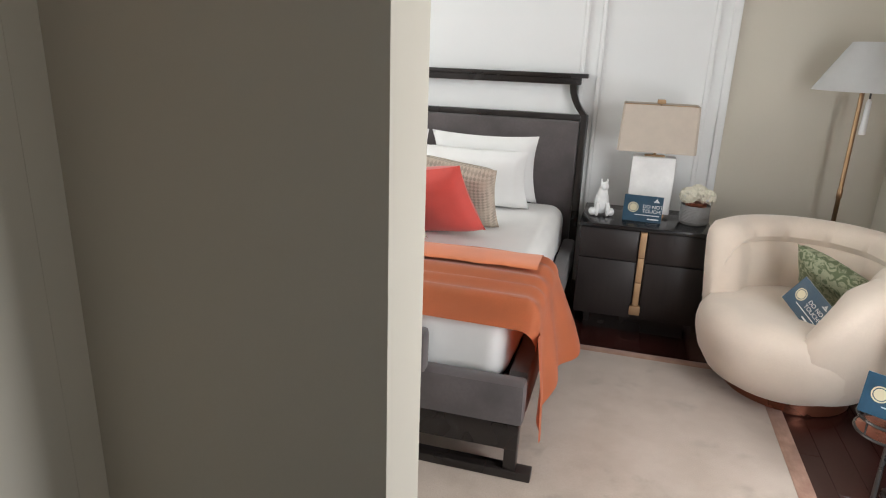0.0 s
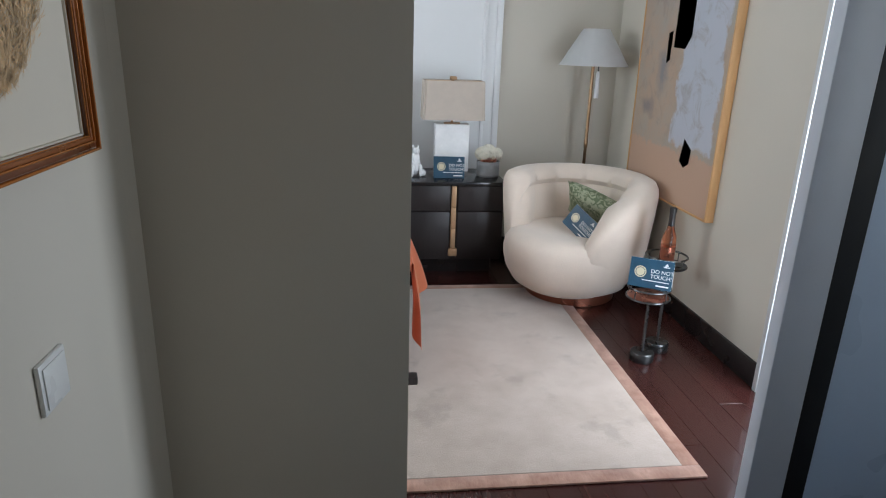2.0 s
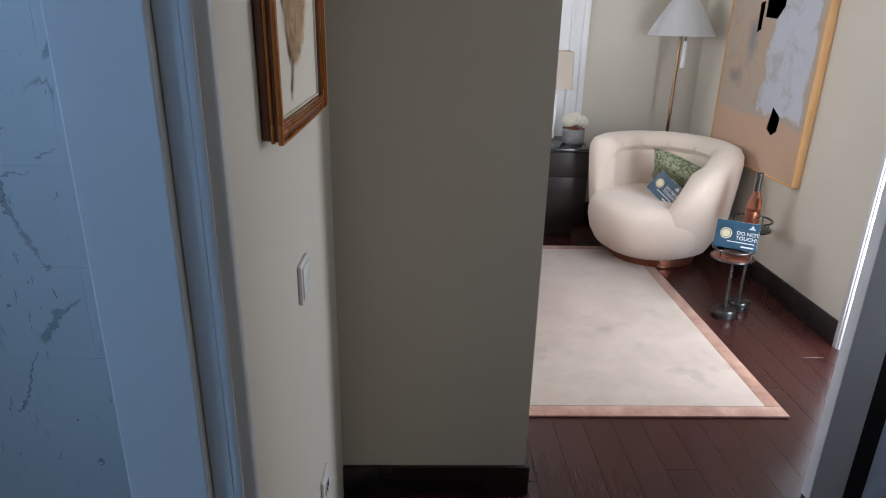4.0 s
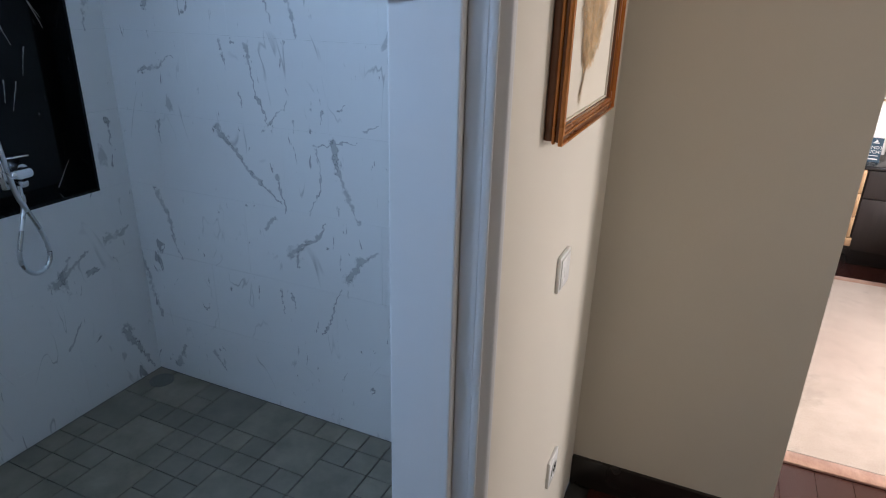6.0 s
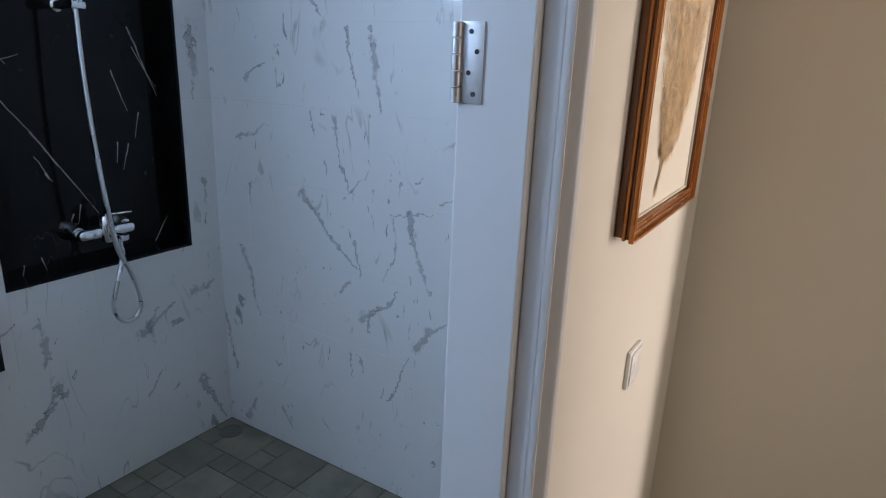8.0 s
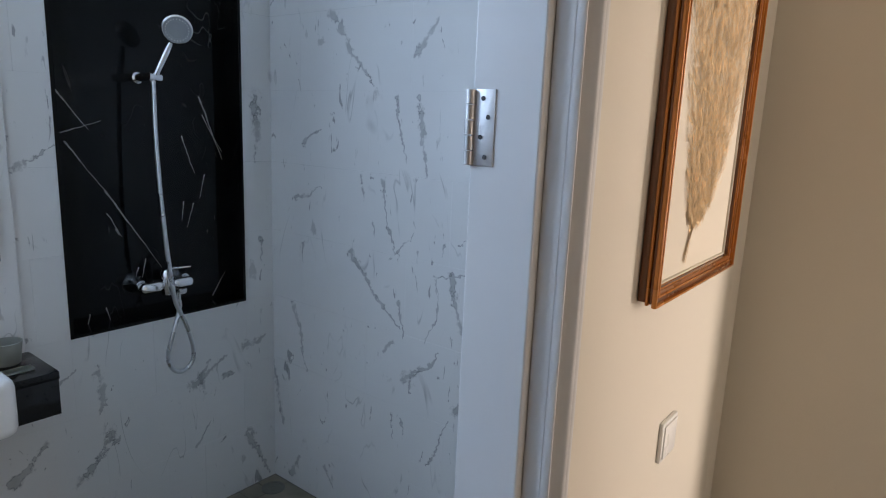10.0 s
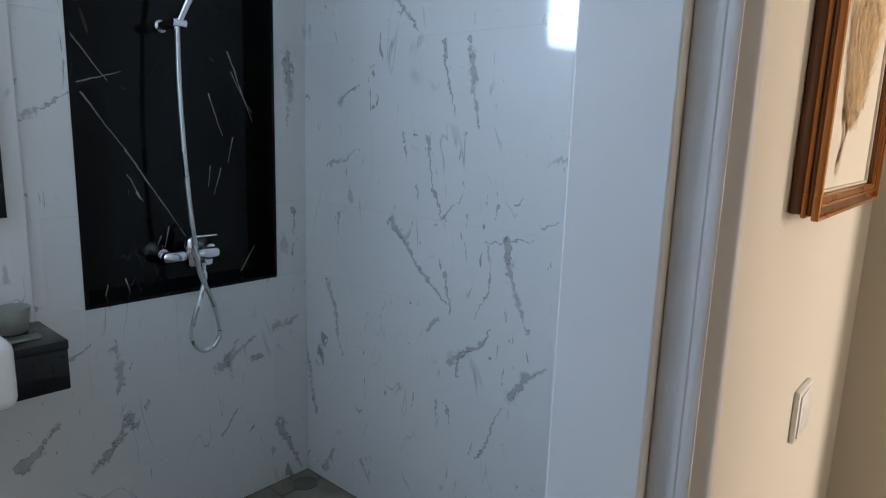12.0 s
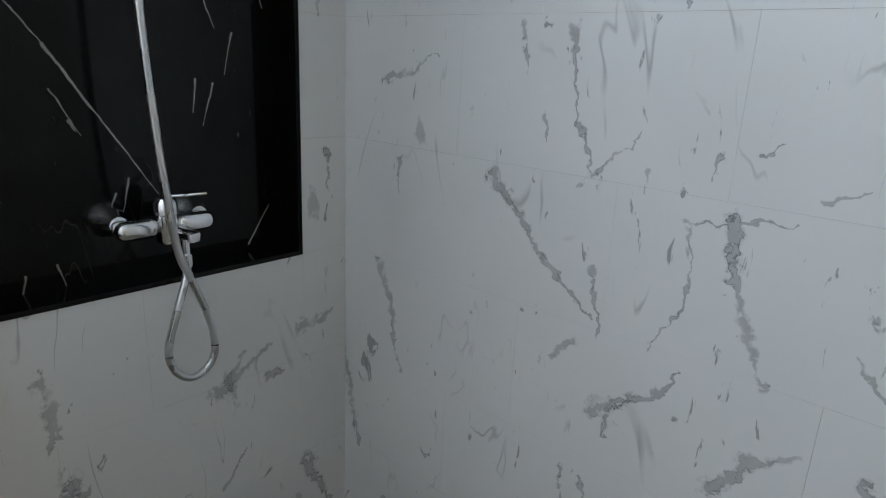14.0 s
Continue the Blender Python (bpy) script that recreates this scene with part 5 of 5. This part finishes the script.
def shower():
    d = thing("shower_mixer", pose(0, 0, 0), "chrome shower mixer with hand shower on the black marble", "shower")
    X = NX
    for y in (0.82, 0.988):
        part("escutcheon", lathe([(0.037, 0), (0.036, 0.006), (0.027, 0.03), (0.019, 0.05), (0.018, 0.066)], 28), MAT_CHROME, d).matrix_local = pose(X, y, 0.966, 0, 90, 0)
    for y0, y1 in ((0.803, 0.888), (0.926, 1.008)):
        bm = bmesh.new()
        box(bm, X + 0.066, X + 0.105, y0, y1, 0.938, 0.978, bev=0.018, seg=5)
        part("body", bm, MAT_CHROME, d)
    part("valve", lathe([(0.017, 0.921), (0.021, 0.926), (0.021, 0.981), (0.024, 0.984), (0.024, 1.006), (0.018, 1.016), (0.006, 1.019)], 24, X + 0.086, 0.907), MAT_CHROME, d)
    part("lever", boxes((0.0, 0.085, -0.009, 0.009, 0, 0.006), bev=0.0025), MAT_CHROME, d).matrix_local = pose(X + 0.088, 0.907, 1.017, 0, -6, 50)
    part("spout", boxes((0.0, 0.07, -0.014, 0.014, -0.012, 0.01), bev=0.006), MAT_CHROME, d).matrix_local = pose(X + 0.095, 0.912, 0.951, 0, 6, 16)
    part("outlet", lathe([(0.011, 0.882), (0.0125, 0.885), (0.0125, 0.907), (0.009, 0.911), (0.009, 0.94)], 18, X + 0.145, 0.915), MAT_CHROME, d)
    hx = X + 0.16
    path = [(X + 0.145, 0.915, 0.9), (X + 0.15, 0.911, 0.865), (hx, 0.884, 0.803), (hx, 0.859, 0.726), (hx, 0.861, 0.678), (hx, 0.888, 0.643), (hx, 0.921, 0.64), (hx, 0.951, 0.666), (hx, 0.957, 0.711), (hx, 0.944, 0.776), (hx, 0.913, 0.863), (hx, 0.892, 0.923), (hx - 0.003, 0.877, 1.064), (hx - 0.01, 0.868, 1.222), (hx - 0.02, 0.864, 1.4), (hx - 0.03, 0.866, 1.55), (hx - 0.035, 0.87, 1.69)]
    pts = catmull(path, 14)
    part("hose", tube(pts, [0.0078 + 0.0005 * (k % 2) for k in range(len(pts))], 12), plain("ribbed_chrome", (0.62, 0.64, 0.66), 0.28, 1.0, var=0.05, bumpy=0.0, rvar=0.03), d, "ribbed chrome hose")
    part("wall_bracket", lathe([(0.02, 0), (0.02, 0.006), (0.0135, 0.01), (0.0135, 0.13)], 22), MAT_CHROME, d).matrix_local = pose(X, 0.876, 1.70, 0, 88, 0)
    part("holder", tube([(hx - 0.035, 0.853, 1.702), (hx - 0.035, 0.896, 1.70)], 0.014, 18), MAT_CHROME, d)
    hs = part("handset", tube([(0, 0, -0.02), (0, 0, 0.02), (0, 0, 0.1), (0, 0, 0.13)], [0.009, 0.011, 0.0115, 0.008], 16), MAT_CHROME, d)
    hs.matrix_local = look((hx - 0.035, 0.874, 1.70), (hx + 0.02, 0.92, 1.84)) @ pose(0, 0, 0, 180, 0, 0)
    face = look((hx + 0.02, 0.932, 1.86), (hx + 0.37, 0.73, 1.66))
    head = part("spray_head", lathe([(0.02, 0.028), (0.046, 0.022), (0.05, 0.012), (0.05, 0.0), (0.046, -0.003)], 32), MAT_CHROME, d)
    head.matrix_local = face
    part("spray_face", lathe([(0.045, -0.0032), (0.045, -0.0045), (0.03, -0.005), (0.0295, -0.0042), (0.012, -0.0045)], 32), plain("grey_spray_face", (0.32, 0.34, 0.36), 0.45), d, "grey nozzle plate").matrix_local = face
    for k in range(24):
        a = 2 * math.pi * k / 24
        part("nozzle", lathe([(0.0022, -0.0052), (0.0018, -0.0068)], 6), MAT_PLASTIC, d).matrix_local = face @ pose(0.037 * math.cos(a), 0.037 * math.sin(a), 0)


shower()


def vanity():
    struct("vanity_backsplash", boxes((TX + 0.0006, TX + 0.02, -1.0, 0.424, 0.6, 1.885), bev=0.002), MAT_MARBLE_W, "white marble panel behind the vanity", "wall panel")
    d = thing("vanity_counter", pose(0, 0, 0), "floating black granite vanity counter", "vanity")
    part("top", boxes((TX + 0.0205, -2.238, -1.0, 0.432, 0.806, 0.83), bev=0.0015), MAT_BLKSTONE, d)
    part("apron", boxes((TX + 0.03, -2.24, -1.0, 0.430, 0.696, 0.8055), bev=0.0015), MAT_BLKSTONE, d)
    b = thing("basin", pose(0, 0, 0), "white ceramic basin set into the black counter", "basin")
    bm = bmesh.new()
    box(bm, -2.44, -2.06, -0.24, 0.272, 0.745, 0.912, bev=0.03, seg=4)
    part("bowl", bm, MAT_CERAMIC, b)
    part("inside", lathe([(0.14, 0.0), (0.15, 0.004), (0.13, 0.004)], 36), MAT_CERAMIC, b).matrix_local = pose(-2.25, 0.02, 0.909)
    c = thing("tumbler", pose(-2.405, 0.352, 0.83), "tapered grey-green ceramic tumbler beside the basin", "tumbler")
    part("cup", lathe([(0.034, 0), (0.037, 0.003), (0.045, 0.068), (0.041, 0.068), (0.034, 0.008)], 28), MAT_CUP, c)
    solo("counter_strip", boxes((-2.33, -2.295, 0.285, 0.39, 0.8302, 0.839), bev=0.003), glass("frosted_acrylic", (0.85, 0.9, 0.85), 0.3), "small thin translucent strip on the counter", "soap dish")
    mi = thing("mirror", pose(0, 0, 0), "frameless wall mirror with a dark edge above the basin", "mirror")
    part("backing", boxes((TX + 0.0205, TX + 0.036, -0.7, 0.372, 1.135, 1.86), bev=0.001), MAT_RUBBER, mi, "dark backing edge")
    part("frame", boxes((TX + 0.0361, TX + 0.044, 0.335, 0.374, 1.133, 1.862), (TX + 0.0361, TX + 0.044, -0.7, 0.335, 1.133, 1.16), bev=0.001), MAT_BLKSTONE, mi, "dark mirror edge")
    part("glass", boxes((TX + 0.0362, TX + 0.039, -0.698, 0.334, 1.161, 1.858)), MAT_MIRROR, mi, "silvered glass", False)


vanity()


def drain():
    d = thing("floor_drain", pose(-2.40, 1.30, BZ), "round steel floor drain in the shower corner", "drain")
    part("rim", lathe([(0.05, 0.0002), (0.05, 0.003), (0.04, 0.003), (0.039, 0.0005)], 28), MAT_STEELD, d)
    part("grate", lathe([(0.038, 0.0004), (0.038, 0.002), (0.03, 0.002), (0.03, 0.001), (0.022, 0.001), (0.022, 0.002), (0.012, 0.002), (0.012, 0.001)], 28), MAT_STEELD, d)


drain()

# ---- floors and tiles ----
struct("floor", boxes((XW - 0.15, XR + 0.2, PY1, YB + 0.15, -0.1, -0.012), (XL, XR + 0.2, YS - 0.1, PY1, -0.1, -0.012)), MAT_GROUTD, "red-brown lacquered plank floor", "floor")
struct("floor_bath", boxes((TX - 0.02, XL, -1.25, TY + 0.02, BZ - 0.1, BZ - 0.006)), MAT_GROUTD, "grey stone tiled bathroom floor", "floor")


def piece(name, me, parent, loc):
    ob = new(name, me)
    ob.parent = parent
    ob.location = loc
    return ob


def slab_mesh(name, sx, sy, sz, mat, bev):
    bm = bmesh.new()
    box(bm, -sx / 2, sx / 2, -sy / 2, sy / 2, -sz / 2, sz / 2, bev=bev, seg=1)
    return to_mesh(name, bm, mat)


# wall tiles: courses 0.285 high, each course shifted by a third
TH, TL, GAP = 0.285, 0.57, 0.0003


def wall_tiles(owner, axis, mat, a0, a1, start, holes):
    cache = {}
    k = 0
    z = BZ
    while z < CZ - 0.01:
        z1 = min(z + TH, CZ)
        a = start + (k % 3) * TL / 3
        while a > a0:
            a -= TL
        while a < a1:
            lo, hi = max(a, a0), min(a + TL, a1)
            a += TL
            spans = [(lo, hi, z, z1)]
            for h0, h1, g0, g1 in holes:
                nxt = []
                for s0, s1, q0, q1 in spans:
                    if s1 <= h0 or s0 >= h1 or q1 <= g0 or q0 >= g1:
                        nxt.append((s0, s1, q0, q1))
                        continue
                    if s0 < h0:
                        nxt.append((s0, h0, q0, q1))
                    if s1 > h1:
                        nxt.append((h1, s1, q0, q1))
                    m0, m1 = max(s0, h0), min(s1, h1)
                    if q0 < g0:
                        nxt.append((m0, m1, q0, g0))
                    if q1 > g1:
                        nxt.append((m0, m1, g1, q1))
                spans = nxt
            for s0, s1, q0, q1 in spans:
                w, h = s1 - s0 - GAP, q1 - q0 - GAP
                if w < 0.004 or h < 0.004:
                    continue
                key = (round(w, 4), round(h, 4))
                if key not in cache:
                    cache[key] = slab_mesh("tile", w, 0.012, h, mat, 0.0002) if axis == "x" else slab_mesh("tile", 0.012, w, h, mat, 0.0002)
                c, zc = (s0 + s1) / 2, (q0 + q1) / 2
                piece("tile", cache[key], owner, (c, TY + 0.006, zc) if axis == "x" else (TX - 0.006, c, zc))
        z = z1
        k += 1


wall_tiles(bpy.data.objects["wall_bath_north"], "x", MAT_MARBLE_N, TX, BX - 0.001, -2.3, [])
wall_tiles(bpy.data.objects["wall_bath_west"], "y", MAT_MARBLE_W, -1.2, TY, 0.084 + 0.38, [(NY0, NY1, NZ0, NZ1), (WY0, WY1, WZ0, WZ1)])


# bathroom floor: square tiles of two sizes
def bath_floor():
    owner = bpy.data.objects["floor_bath"]
    u = 0.098
    nx, ny = int((BX + 0.13 - TX) / u) + 1, int((TY + 1.2) / u) + 1
    big, small = slab_mesh("floor_tile", 2 * u - 0.004, 2 * u - 0.004, 0.012, MAT_FTILE, 0.001), slab_mesh("floor_tile", u - 0.004, u - 0.004, 0.012, MAT_FTILE, 0.001)
    used = set()
    rng = random.Random(4)
    for j in range(ny):
        for i in range(nx):
            if (i, j) in used:
                continue
            x0, y1 = TX + i * u, TY - j * u
            fits = i + 1 < nx and (i + 1, j) not in used and j + 1 < ny and (i, j + 1) not in used
            if fits and rng.random() < 0.22:
                used.update({(i, j), (i + 1, j), (i, j + 1), (i + 1, j + 1)})
                piece("floor_tile", big, owner, (x0 + u, y1 - u, BZ - 0.006))
            else:
                used.add((i, j))
                piece("floor_tile", small, owner, (x0 + u / 2, y1 - u / 2, BZ - 0.006))


bath_floor()


# plank floor
def plank_floor():
    owner = bpy.data.objects["floor"]
    w, rng = 0.118, random.Random(7)
    meshes = {}
    x = XW
    while x < XR + 0.15:
        y = YS - rng.random() * 0.9 if x > XL - 0.02 else PY1 - rng.random() * 0.05
        while y < YB:
            ln = rng.choice((0.7, 0.9, 1.1))
            y1 = min(y + ln, YB)
            y0 = max(y, PY1 if x < XL - 0.02 else YS)
            ww = min(w, XR + 0.16 - x)
            key = (round(y1 - y0, 3), round(ww, 3))
            if key[0] > 0.03:
                if key not in meshes:
                    meshes[key] = slab_mesh("plank", ww - 0.0012, y1 - y0 - 0.0015, 0.012, MAT_PLANK, 0.0008)
                piece("plank", meshes[key], owner, (x + ww / 2, (y0 + y1) / 2, -0.006))
            y = y1
        x += w


plank_floor()
